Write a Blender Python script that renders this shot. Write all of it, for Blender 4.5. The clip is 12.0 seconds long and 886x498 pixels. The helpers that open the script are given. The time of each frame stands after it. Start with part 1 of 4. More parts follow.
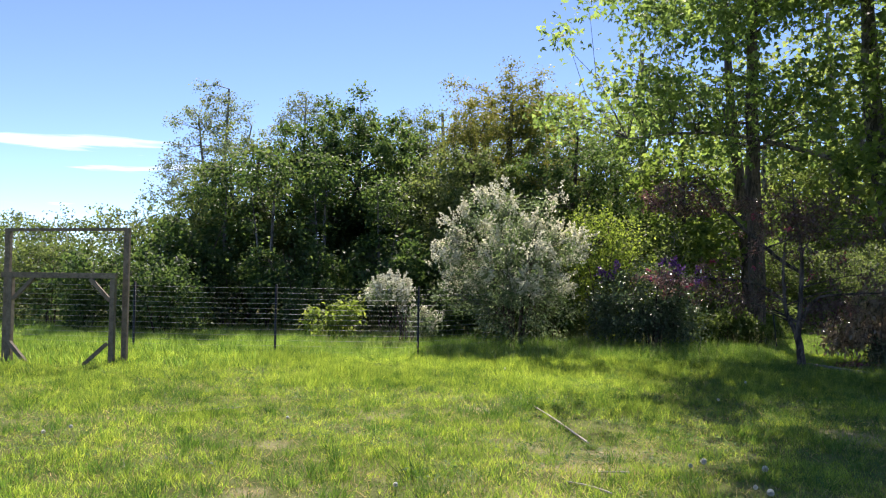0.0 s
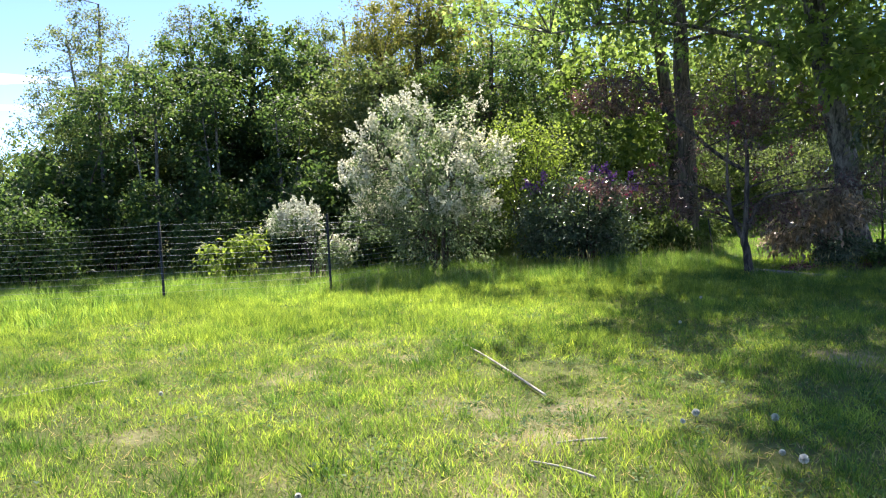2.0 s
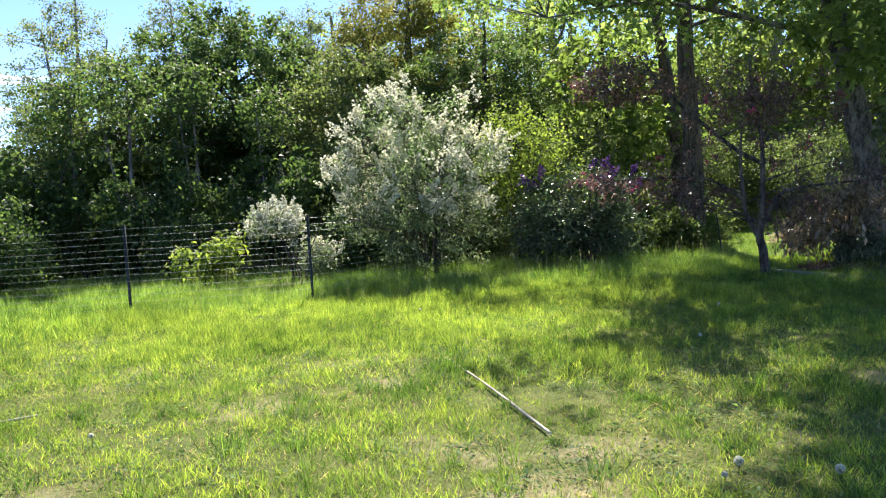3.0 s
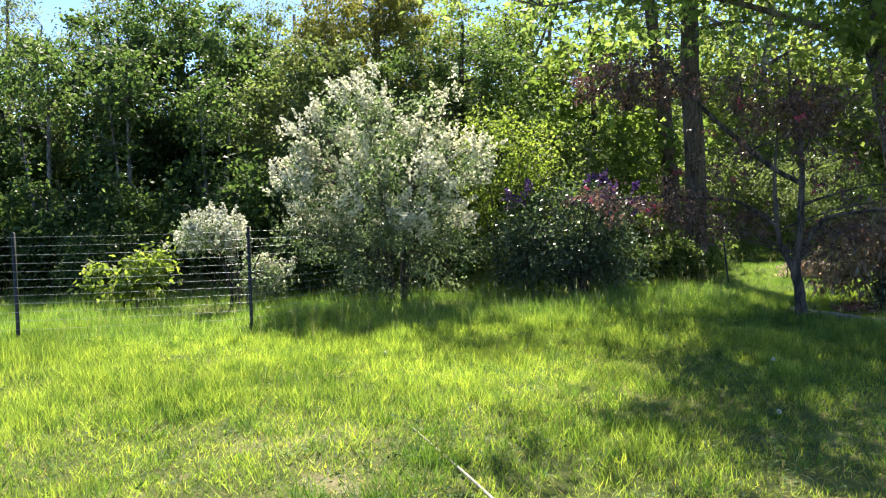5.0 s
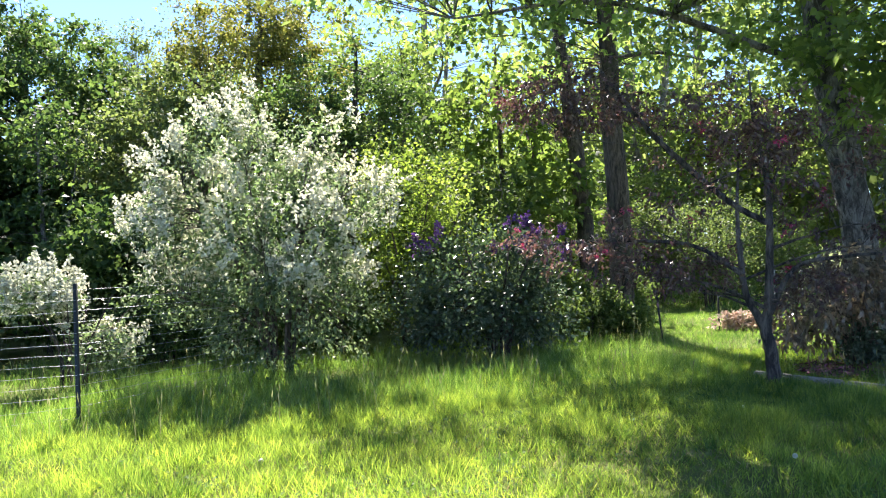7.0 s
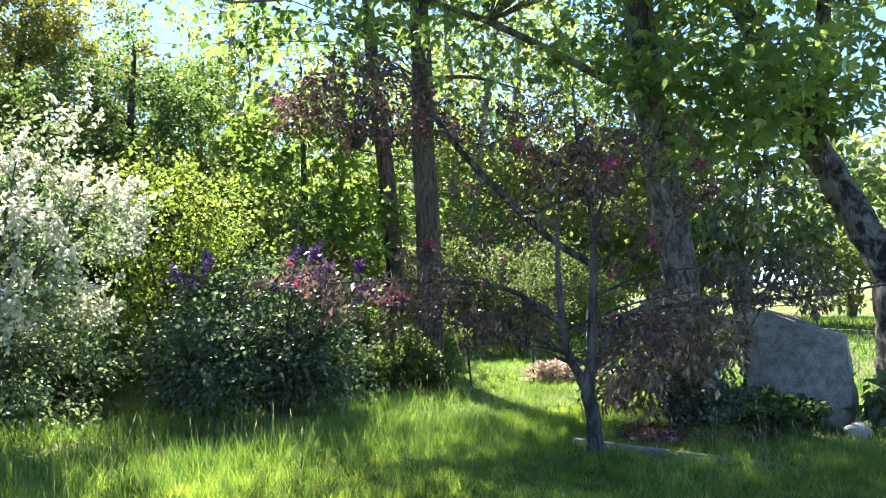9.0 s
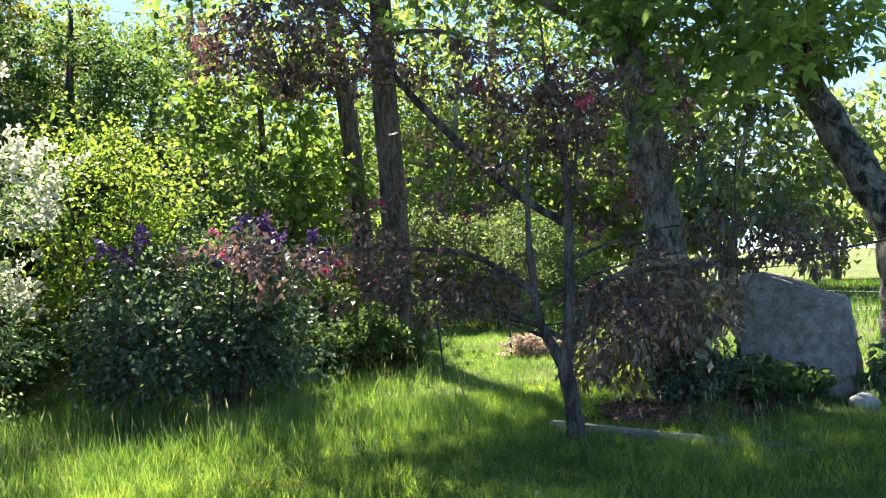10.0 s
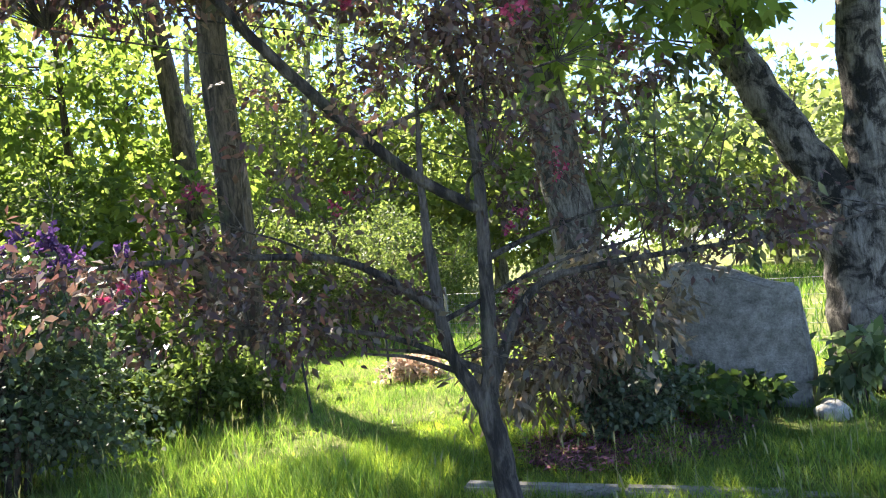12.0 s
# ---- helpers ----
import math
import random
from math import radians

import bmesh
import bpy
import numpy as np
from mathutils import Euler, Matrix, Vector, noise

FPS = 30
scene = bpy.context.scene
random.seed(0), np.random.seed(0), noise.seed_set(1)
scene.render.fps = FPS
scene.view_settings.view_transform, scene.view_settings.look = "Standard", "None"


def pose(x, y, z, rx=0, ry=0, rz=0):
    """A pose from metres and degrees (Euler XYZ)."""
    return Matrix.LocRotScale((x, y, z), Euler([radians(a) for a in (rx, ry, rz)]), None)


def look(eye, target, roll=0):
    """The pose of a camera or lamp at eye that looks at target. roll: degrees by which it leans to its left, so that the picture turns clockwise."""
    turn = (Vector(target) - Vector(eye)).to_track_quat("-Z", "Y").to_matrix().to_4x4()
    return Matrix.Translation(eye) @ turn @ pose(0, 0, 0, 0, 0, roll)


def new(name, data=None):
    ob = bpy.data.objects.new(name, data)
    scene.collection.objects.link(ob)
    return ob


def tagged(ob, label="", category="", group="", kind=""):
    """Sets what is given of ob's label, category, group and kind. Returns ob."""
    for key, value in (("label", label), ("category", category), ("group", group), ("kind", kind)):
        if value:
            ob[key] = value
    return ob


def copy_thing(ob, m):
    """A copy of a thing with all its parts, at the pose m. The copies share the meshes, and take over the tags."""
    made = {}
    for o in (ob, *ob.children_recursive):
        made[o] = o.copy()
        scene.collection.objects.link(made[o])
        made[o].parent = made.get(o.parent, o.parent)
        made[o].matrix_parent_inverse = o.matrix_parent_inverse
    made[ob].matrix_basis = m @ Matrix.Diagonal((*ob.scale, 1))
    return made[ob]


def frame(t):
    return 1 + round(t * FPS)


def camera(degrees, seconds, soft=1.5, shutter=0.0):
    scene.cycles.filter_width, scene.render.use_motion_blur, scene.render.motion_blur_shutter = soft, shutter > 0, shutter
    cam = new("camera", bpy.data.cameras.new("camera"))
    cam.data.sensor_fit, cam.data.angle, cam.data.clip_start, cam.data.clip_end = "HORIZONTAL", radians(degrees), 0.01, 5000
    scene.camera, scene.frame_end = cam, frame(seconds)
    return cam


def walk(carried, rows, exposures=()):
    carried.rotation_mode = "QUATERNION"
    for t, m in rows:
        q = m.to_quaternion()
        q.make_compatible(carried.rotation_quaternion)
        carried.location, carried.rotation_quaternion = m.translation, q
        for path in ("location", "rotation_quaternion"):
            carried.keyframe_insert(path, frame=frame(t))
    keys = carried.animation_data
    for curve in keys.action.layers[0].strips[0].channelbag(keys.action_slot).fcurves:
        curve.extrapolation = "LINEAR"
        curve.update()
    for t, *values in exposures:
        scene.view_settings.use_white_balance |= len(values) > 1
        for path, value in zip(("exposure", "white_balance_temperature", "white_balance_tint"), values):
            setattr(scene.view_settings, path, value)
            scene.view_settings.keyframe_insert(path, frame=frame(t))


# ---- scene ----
cam = camera(58.7, 12.0, 1.1)
METRES, EYE, TILT, LEAN, TURN = 11.278, 1.5, 0.0, 0.0, 0.0
ROWS = [
    (0.0, 0.0, 0.0, 0.0, -0.03, 1.63, -1.01),
    (0.5, 0.0001, 0.0358, 0.0005, -1.77, 0.34, 0.07),
    (1.0, 0.0, 0.0707, -0.0011, -4.3, -1.8, 1.35),
    (1.5, 0.0007, 0.1069, -0.0018, -5.66, -3.41, 2.02),
    (2.0, 0.0054, 0.1486, -0.0024, -6.25, -4.13, 2.54),
    (2.5, 0.0111, 0.1926, -0.0034, -6.61, -4.37, 2.94),
    (3.0, 0.022, 0.2344, -0.0015, -6.59, -4.4, 3.16),
    (5.0, 0.0308, 0.4219, -0.0064, -9.36, -3.24, 1.21),
    (5.5, 0.0337, 0.4679, -0.0062, -10.83, -2.1, 0.8),
    (6.0, 0.0371, 0.5121, -0.0065, -12.36, -1.17, 1.0),
    (6.5, 0.0448, 0.5574, -0.0102, -14.34, -0.57, 1.4),
    (7.0, 0.0545, 0.6016, -0.0082, -17.37, 0.14, 1.65),
    (7.5, 0.0729, 0.6365, -0.0068, -21.84, 1.2, 1.18),
    (9.5, 0.1715, 0.7548, -0.0089, -31.3, 2.36, 0.61),
    (10.0, 0.1989, 0.7827, -0.0134, -31.38, 0.87, 1.91),
    (10.5, 0.2215, 0.8154, -0.0146, -33.66, 0.3, 2.97),
    (11.0, 0.2435, 0.8489, -0.0159, -37.32, 0.26, 4.0),
    (11.5, 0.2632, 0.8844, -0.016, -40.13, 0.54, 4.87),
    (12.0, 0.2803, 0.9203, -0.0155, -41.73, 1.07, 5.61),
]
EXPOSURES = [(0.0, 1.0, 6500, 20), (1.5, 1.45, 6450, 17), (2.3, 1.54, 6350, 16), (3.0, 1.5, 6400, 14), (5.0, 1.6, 6650, 11), (7.0, 1.94, 6300, 14), (9.5, 2.24, 6250, 13), (10.1, 2.04, 6500, 11), (11.0, 2.38, 6600, 11), (11.5, 2.48, 6700, 12), (12.0, 2.53, 7000, 14)]
walk(cam, [(t, pose(0, 0, EYE, TILT, LEAN, TURN) @ pose(METRES * x, METRES * y, METRES * z, 90 + pitch, roll, yaw)) for t, x, y, z, yaw, pitch, roll in ROWS], EXPOSURES)

# ---- daylight ----
SUN_AZ, SUN_EL = 7.0, 48.0  # degrees right of +y, and up
sun_way = Vector((math.sin(radians(SUN_AZ)) * math.cos(radians(SUN_EL)), math.cos(radians(SUN_AZ)) * math.cos(radians(SUN_EL)), math.sin(radians(SUN_EL))))
sun = new("sun", bpy.data.lights.new("sun", "SUN"))
sun.data.energy, sun.data.angle, sun.data.color = 4.9, radians(0.55), (1.0, 0.93, 0.82)
sun.matrix_world = look(sun_way * 60, (0, 0, 0))

world = bpy.data.worlds.new("sky")
scene.world = world
world.use_nodes = True
wt = world.node_tree
sky = wt.nodes.new("ShaderNodeTexSky")
sky.sky_type, sky.sun_disc, sky.sun_elevation, sky.sun_rotation = "NISHITA", False, radians(SUN_EL), radians(SUN_AZ)
sky.air_density, sky.dust_density, sky.ozone_density = 0.65, 0.1, 3.5
sky.altitude = 2500
wt.nodes["Background"].inputs["Strength"].default_value = 0.125
# thin streaks of cloud low over the horizon
way_up = wt.nodes.new("ShaderNodeTexCoord")
split = wt.nodes.new("ShaderNodeSeparateXYZ")
stretch = wt.nodes.new("ShaderNodeMapping")
stretch.inputs["Scale"].default_value, stretch.inputs["Location"].default_value = (3.0, 3.0, 42.0), (0.4, 0.0, 0.9)
streaks = wt.nodes.new("ShaderNodeTexNoise")
streaks.inputs["Scale"].default_value, streaks.inputs["Detail"].default_value = 1.0, 5.0
wisp = wt.nodes.new("ShaderNodeMapRange")
wisp.inputs["From Min"].default_value, wisp.inputs["From Max"].default_value = 0.56, 0.64
low = wt.nodes.new("ShaderNodeMapRange")
low.inputs["From Min"].default_value, low.inputs["From Max"].default_value = 0.17, 0.12
both = wt.nodes.new("ShaderNodeMath")
both.operation = "MULTIPLY"
cover = wt.nodes.new("ShaderNodeMix")
cover.data_type = "RGBA"
cover.inputs[7].default_value = (7.0, 7.1, 7.3, 1)
wt.links.new(way_up.outputs["Generated"], stretch.inputs["Vector"])
wt.links.new(way_up.outputs["Generated"], split.inputs[0])
wt.links.new(stretch.outputs[0], streaks.inputs["Vector"])
wt.links.new(streaks.outputs["Fac"], wisp.inputs["Value"])
wt.links.new(split.outputs[2], low.inputs["Value"])
wt.links.new(wisp.outputs[0], both.inputs[0])
wt.links.new(low.outputs[0], both.inputs[1])
wt.links.new(both.outputs[0], cover.inputs[0])
wt.links.new(sky.outputs[0], cover.inputs[6])
wt.links.new(cover.outputs[2], wt.nodes["Background"].inputs["Color"])


# ---- materials ----
def shader(name):
    m = bpy.data.materials.new(name)
    m.use_nodes = True
    t = m.node_tree
    return m, t, t.nodes["Principled BSDF"], t.nodes["Material Output"]


def node(t, kind, **values):
    n = t.nodes.new(kind)
    for key, value in values.items():
        n.inputs[key.replace("_", " ")].default_value = value
    return n


def ramp(t, source, *stops):
    r = t.nodes.new("ShaderNodeValToRGB")
    while len(r.color_ramp.elements) < len(stops):
        r.color_ramp.elements.new(0.5)
    for e, (at, c) in zip(r.color_ramp.elements, stops):
        e.position, e.color = at, (*c, 1)
    t.links.new(source, r.inputs[0])
    return r.outputs[0]


def blend(t, kind, amount, a, b):
    n = t.nodes.new("ShaderNodeMix")
    n.data_type, n.blend_type = "RGBA", kind
    for socket, value in ((n.inputs[0], amount), (n.inputs[6], a), (n.inputs[7], b)):
        if isinstance(value, (int, float)):
            socket.default_value = value
        elif isinstance(value, tuple):
            socket.default_value = (*value, 1)
        else:
            t.links.new(value, socket)
    return n.outputs[2]


def cloudy(t, scale, detail=4.0, rough=0.6):
    n = node(t, "ShaderNodeTexNoise", Scale=scale, Detail=detail, Roughness=rough)
    c = t.nodes.new("ShaderNodeTexCoord")
    t.links.new(c.outputs["Object"], n.inputs["Vector"])
    return n.outputs["Fac"]


def bumped(t, bsdf, source, strength, distance):
    b = node(t, "ShaderNodeBump", Strength=strength, Distance=distance)
    t.links.new(source, b.inputs["Height"])
    t.links.new(b.outputs[0], bsdf.inputs["Normal"])


def leafy(name, dark, mid, light, through_it, share=0.45, rough=0.55, patch=0.9, tuft_scale=0.0, gloss=0.2):
    """Leaves: each its own tone, lighter and darker boughs, daylight shining through them."""
    m, t, bsdf, out = shader(name)
    g = t.nodes.new("ShaderNodeNewGeometry")
    tone = ramp(t, g.outputs["Random Per Island"], (0.0, dark), (0.5, mid), (1.0, light))
    bough = ramp(t, cloudy(t, patch, 2.0), (0.3, (0.62, 0.66, 0.62)), (0.7, (1.25, 1.2, 1.05)))
    tone = blend(t, "MULTIPLY", 1.0, tone, bough)
    if tuft_scale:
        clump = ramp(t, cloudy(t, tuft_scale, 3.0, 0.7), (0.36, (0.42, 0.54, 0.58)), (0.5, (0.92, 0.97, 0.95)), (0.64, (1.4, 1.3, 1.15)))
        tone = blend(t, "MULTIPLY", 1.0, tone, clump)
    t.links.new(tone, bsdf.inputs["Base Color"])
    bsdf.inputs["Roughness"].default_value = rough
    bsdf.inputs["Specular IOR Level"].default_value = gloss
    glow = node(t, "ShaderNodeBsdfTranslucent")
    t.links.new(blend(t, "MULTIPLY", 1.0, tone, through_it), glow.inputs["Color"])
    mix = node(t, "ShaderNodeMixShader", Fac=share)
    t.links.new(bsdf.outputs[0], mix.inputs[1])
    t.links.new(glow.outputs[0], mix.inputs[2])
    t.links.new(mix.outputs[0], out.inputs["Surface"])
    return m


def barky(name, dark, light, moss=(0.10, 0.11, 0.06), scale=9.0, band=0.25):
    """Bark: dark blotches on pale skin, fine cracks, some moss. band: how drawn out upwards the pattern is."""
    m, t, bsdf, out = shader(name)
    c = t.nodes.new("ShaderNodeTexCoord")
    s = node(t, "ShaderNodeMapping", Scale=(1, 1, band))
    fine = node(t, "ShaderNodeMapping", Scale=(1, 1, 0.2))
    for x in (s, fine):
        t.links.new(c.outputs["Object"], x.inputs["Vector"])
    n = node(t, "ShaderNodeTexNoise", Scale=scale, Detail=7.0, Roughness=0.68, Distortion=0.6)
    t.links.new(s.outputs[0], n.inputs["Vector"])
    crack = node(t, "ShaderNodeTexNoise", Scale=46.0, Detail=5.0, Roughness=0.7)
    t.links.new(fine.outputs[0], crack.inputs["Vector"])
    col = ramp(t, n.outputs["Fac"], (0.43, dark), (0.50, tuple(0.5 * x + 0.5 * y for x, y in zip(dark, light))), (0.58, light))
    col = blend(t, "MULTIPLY", 0.75, col, ramp(t, crack.outputs["Fac"], (0.36, (0.35, 0.33, 0.32)), (0.56, (1.15, 1.13, 1.1))))
    col = blend(t, "MIX", ramp(t, cloudy(t, 3.5, 5.0), (0.55, (0, 0, 0)), (0.68, (0.55, 0.55, 0.55))), col, moss)
    t.links.new(col, bsdf.inputs["Base Color"])
    bsdf.inputs["Roughness"].default_value = 0.9
    bumped(t, bsdf, blend(t, "MIX", 0.5, n.outputs["Fac"], crack.outputs["Fac"]), 1.0, 0.06)
    return m


def rough_stuff(name, dark, light, scale, rough=0.85, bump=0.4, depth=0.01, metal=0.0):
    m, t, bsdf, out = shader(name)
    n = cloudy(t, scale, 8.0, 0.65)
    big = cloudy(t, scale * 0.13, 3.0)
    grain = cloudy(t, scale * 6.0, 5.0, 0.75)
    col = blend(t, "MULTIPLY", 0.6, ramp(t, n, (0.3, dark), (0.7, light)), ramp(t, big, (0.3, (0.6, 0.6, 0.6)), (0.7, (1.2, 1.2, 1.2))))
    col = blend(t, "MULTIPLY", 0.7, col, ramp(t, grain, (0.34, (0.5, 0.5, 0.5)), (0.6, (1.2, 1.2, 1.2))))
    t.links.new(col, bsdf.inputs["Base Color"])
    bsdf.inputs["Roughness"].default_value, bsdf.inputs["Metallic"].default_value = rough, metal
    bumped(t, bsdf, blend(t, "MIX", 0.4, n, grain), bump, depth)
    return m


GREEN = (2.3, 2.3, 1.25)
maple_dark = leafy("dark maple leaves", (0.036, 0.07, 0.03), (0.064, 0.112, 0.045), (0.112, 0.16, 0.07), GREEN, 0.45, 0.55, gloss=0.22)
back_leaf = leafy("thin sunlit background leaves", (0.085, 0.12, 0.05), (0.13, 0.17, 0.068), (0.185, 0.23, 0.105), (2.3, 2.3, 1.2), 0.64)
maple_leaf = leafy("maple leaves", (0.067, 0.105, 0.0432), (0.108, 0.155, 0.0648), (0.165, 0.21, 0.101), (2.45, 2.6, 1.35), 0.64, 0.55, gloss=0.25)
wood_leaf = leafy("woodland leaves", (0.058, 0.092, 0.042), (0.10, 0.138, 0.064), (0.162, 0.20, 0.105), GREEN)
yellow_leaf = leafy("young bronze leaves", (0.095, 0.122, 0.045), (0.165, 0.185, 0.062), (0.24, 0.228, 0.085), (2, 1.95, 1.0))
aspen_leaf = leafy("pale aspen leaves", (0.0927, 0.13, 0.081), (0.154, 0.19, 0.135), (0.227, 0.26, 0.216), (1.9, 2, 1.32))
glow_leaf = leafy("broad sunlit maple leaves", (0.065, 0.105, 0.038), (0.105, 0.155, 0.052), (0.165, 0.215, 0.085), (2.15, 2.2, 1.1), 0.58)
lime_leaf = leafy("lime green leaves", (0.07, 0.11, 0.042), (0.12, 0.165, 0.056), (0.18, 0.23, 0.10), (1.72, 1.78, 1.05), 0.54)
sapling_leaf = leafy("yellow-green sapling leaves", (0.10, 0.15, 0.045), (0.155, 0.22, 0.06), (0.22, 0.28, 0.10), (2.1, 2.1, 0.95), 0.55)
shrub_leaf = leafy("glossy shrub leaves", (0.0515, 0.08, 0.0607), (0.0876, 0.125, 0.0878), (0.154, 0.19, 0.155), (1.6, 1.85, 1.02), 0.35, 0.38, gloss=0.35)
silver_leaf = leafy("grey-green shrub leaves", (0.078, 0.118, 0.068), (0.135, 0.185, 0.115), (0.22, 0.26, 0.195), (1.9, 2, 1.32), 0.5, 0.4)
purple_leaf = leafy("purple crab apple leaves", (0.075, 0.05, 0.058), (0.125, 0.088, 0.096), (0.17, 0.16, 0.13), (1.7, 1.15, 1.05), 0.44, 0.36, gloss=0.5)
cherry_leaf = leafy("dark cherry leaves", (0.0515, 0.075, 0.054), (0.0824, 0.11, 0.0743), (0.134, 0.13, 0.108), (1.6, 1.7, 0.96), 0.4, 0.35, gloss=0.45)
bronze_leaf = leafy("drooping bronze leaves", (0.13, 0.115, 0.095), (0.23, 0.19, 0.165), (0.36, 0.31, 0.275), (1.6, 1.45, 1.1), 0.42, 0.32, gloss=0.6)
white_bloom = leafy("white blossom", (0.5, 0.51, 0.42), (0.67, 0.67, 0.59), (0.81, 0.80, 0.75), (1.1, 1.1, 1.0), 0.5, 0.7)
lilac_bloom = leafy("purple lilac blossom", (0.09, 0.05, 0.17), (0.15, 0.08, 0.25), (0.28, 0.17, 0.38), (1.0, 0.75, 1.15), 0.4, 0.7)
pink_bloom = leafy("pink crab apple blossom", (0.30, 0.04, 0.12), (0.45, 0.08, 0.20), (0.6, 0.2, 0.3), (1.2, 0.8, 0.9), 0.4, 0.7)
lawn_blade = leafy("lawn grass", (0.085, 0.14, 0.05), (0.168, 0.222, 0.076), (0.26, 0.305, 0.125), (2.4, 2.5, 0.85), 0.57, 0.5, 0.5, 4.5)
tall_blade = leafy("tall meadow grass", (0.0824, 0.15, 0.054), (0.144, 0.22, 0.081), (0.268, 0.32, 0.189), (2.2, 2.4, 0.8), 0.5, 0.4, 0.5, 4.5, gloss=0.35)
tuft_blade = leafy("tuft grass", (0.045, 0.09, 0.03), (0.085, 0.15, 0.048), (0.16, 0.225, 0.085), (2.0, 2.25, 0.8), 0.46, 0.5, 0.5, 3.0, gloss=0.3)
weed_leaf = leafy("low weed leaves", (0.07, 0.125, 0.055), (0.11, 0.18, 0.075), (0.17, 0.24, 0.12), (1.9, 2.1, 0.9), 0.4, 0.6, 0.5, 3.0, gloss=0.12)
straw_blade = leafy("dry straw", (0.28, 0.23, 0.12), (0.42, 0.35, 0.2), (0.55, 0.48, 0.31), (1.5, 1.42, 1.05), 0.45, 0.7)
seed_head = leafy("seeding grass heads", (0.17, 0.18, 0.10), (0.26, 0.27, 0.15), (0.36, 0.36, 0.22), (1.2, 1.2, 0.9), 0.4, 0.6)
chip_mat = leafy("bark chips and petals", (0.06, 0.035, 0.03), (0.17, 0.08, 0.10), (0.34, 0.15, 0.24), (1.0, 0.9, 0.9), 0.15, 0.8)
pink_leaf = leafy("pale pinkish leaves", (0.40, 0.27, 0.24), (0.56, 0.43, 0.38), (0.68, 0.57, 0.51), (1.2, 1.1, 1.0), 0.4, 0.5)
grey_bark = barky("pale grey bark", (0.05, 0.046, 0.042), (0.25, 0.24, 0.22), (0.08, 0.085, 0.065), 8.0, 0.5)
black_bark = barky("dark scarred grey bark", (0.011, 0.01, 0.009), (0.21, 0.198, 0.18), (0.05, 0.05, 0.04), 6.0, 0.8)
# paler leaf colour stands in for the haze over the far trees
far_leaf = leafy("far leaves paled for haze", (0.095, 0.125, 0.062), (0.14, 0.175, 0.085), (0.20, 0.24, 0.13), (2.1, 2.2, 1.25), 0.62)
brown_bark = barky("brown bark", (0.035, 0.027, 0.02), (0.14, 0.11, 0.085))
crab_bark = barky("grey-brown crab apple bark", (0.026, 0.022, 0.02), (0.135, 0.116, 0.1))
pale_bark = barky("pale bark", (0.10, 0.09, 0.075), (0.34, 0.32, 0.28))
timber = rough_stuff("weathered timber", (0.11, 0.09, 0.06), (0.25, 0.205, 0.145), 14, 0.85, 0.5, 0.006)
old_timber = rough_stuff("grey landscape timber", (0.2, 0.185, 0.15), (0.42, 0.39, 0.33), 12, 0.9, 0.5, 0.008)
granite = rough_stuff("lichened granite", (0.12, 0.117, 0.106), (0.38, 0.37, 0.345), 8, 0.92, 0.9, 0.03)
pale_rock = rough_stuff("pale field stone", (0.28, 0.27, 0.25), (0.5, 0.49, 0.46), 16, 0.9, 0.7, 0.015)
dark_steel = rough_stuff("dark painted steel", (0.012, 0.016, 0.014), (0.03, 0.035, 0.03), 30, 0.5, 0.2, 0.002, 0.3)
bright_wire = rough_stuff("galvanised wire", (0.28, 0.29, 0.29), (0.42, 0.43, 0.43), 40, 0.5, 0.1, 0.001, 0.3)
pale_wire = rough_stuff("pale galvanised mesh", (0.25, 0.26, 0.27), (0.36, 0.37, 0.38), 40, 0.5, 0.1, 0.001, 0.3)
mulch_mat = rough_stuff("reddish bark mulch", (0.05, 0.028, 0.025), (0.20, 0.12, 0.11), 30, 0.95, 0.9, 0.02)
dry_wood = rough_stuff("bleached dry wood", (0.35, 0.31, 0.24), (0.6, 0.55, 0.45), 25, 0.85, 0.4, 0.004)
puff_white = leafy("white seed down", (0.8, 0.8, 0.8), (0.83, 0.83, 0.83), (0.86, 0.86, 0.86), (1.1, 1.1, 1.1), 0.6, 0.9)


def meadow():
    m, t, bsdf, out = shader("meadow soil and thatch")
    green = ramp(t, cloudy(t, 1.1, 6.0, 0.7), (0.3, (0.10, 0.13, 0.045)), (0.7, (0.21, 0.23, 0.08)))
    straw = ramp(t, cloudy(t, 7.0, 6.0, 0.7), (0.3, (0.30, 0.25, 0.14)), (0.7, (0.56, 0.49, 0.31)))
    worn = cloudy(t, 0.8, 5.0, 0.65)
    c = t.nodes.new("ShaderNodeTexCoord")
    for x, y, r in DRY:
        far = t.nodes.new("ShaderNodeVectorMath")
        far.operation = "DISTANCE"
        far.inputs[1].default_value = (x, y, float(lie(x, y)))
        t.links.new(c.outputs["Object"], far.inputs[0])
        near = node(t, "ShaderNodeMapRange", From_Min=r * 1.3, From_Max=0.0, To_Min=0.0, To_Max=0.2)
        t.links.new(far.outputs["Value"], near.inputs["Value"])
        more = t.nodes.new("ShaderNodeMath")
        t.links.new(worn, more.inputs[0])
        t.links.new(near.outputs[0], more.inputs[1])
        worn = more.outputs[0]
    bare = ramp(t, worn, (0.56, (0, 0, 0)), (0.72, (0.9, 0.9, 0.9)))
    t.links.new(blend(t, "MIX", bare, green, straw), bsdf.inputs["Base Color"])
    bsdf.inputs["Roughness"].default_value, bsdf.inputs["Specular IOR Level"].default_value = 1.0, 0.05
    bumped(t, bsdf, cloudy(t, 20.0, 8.0, 0.7), 1.0, 0.05)
    return m


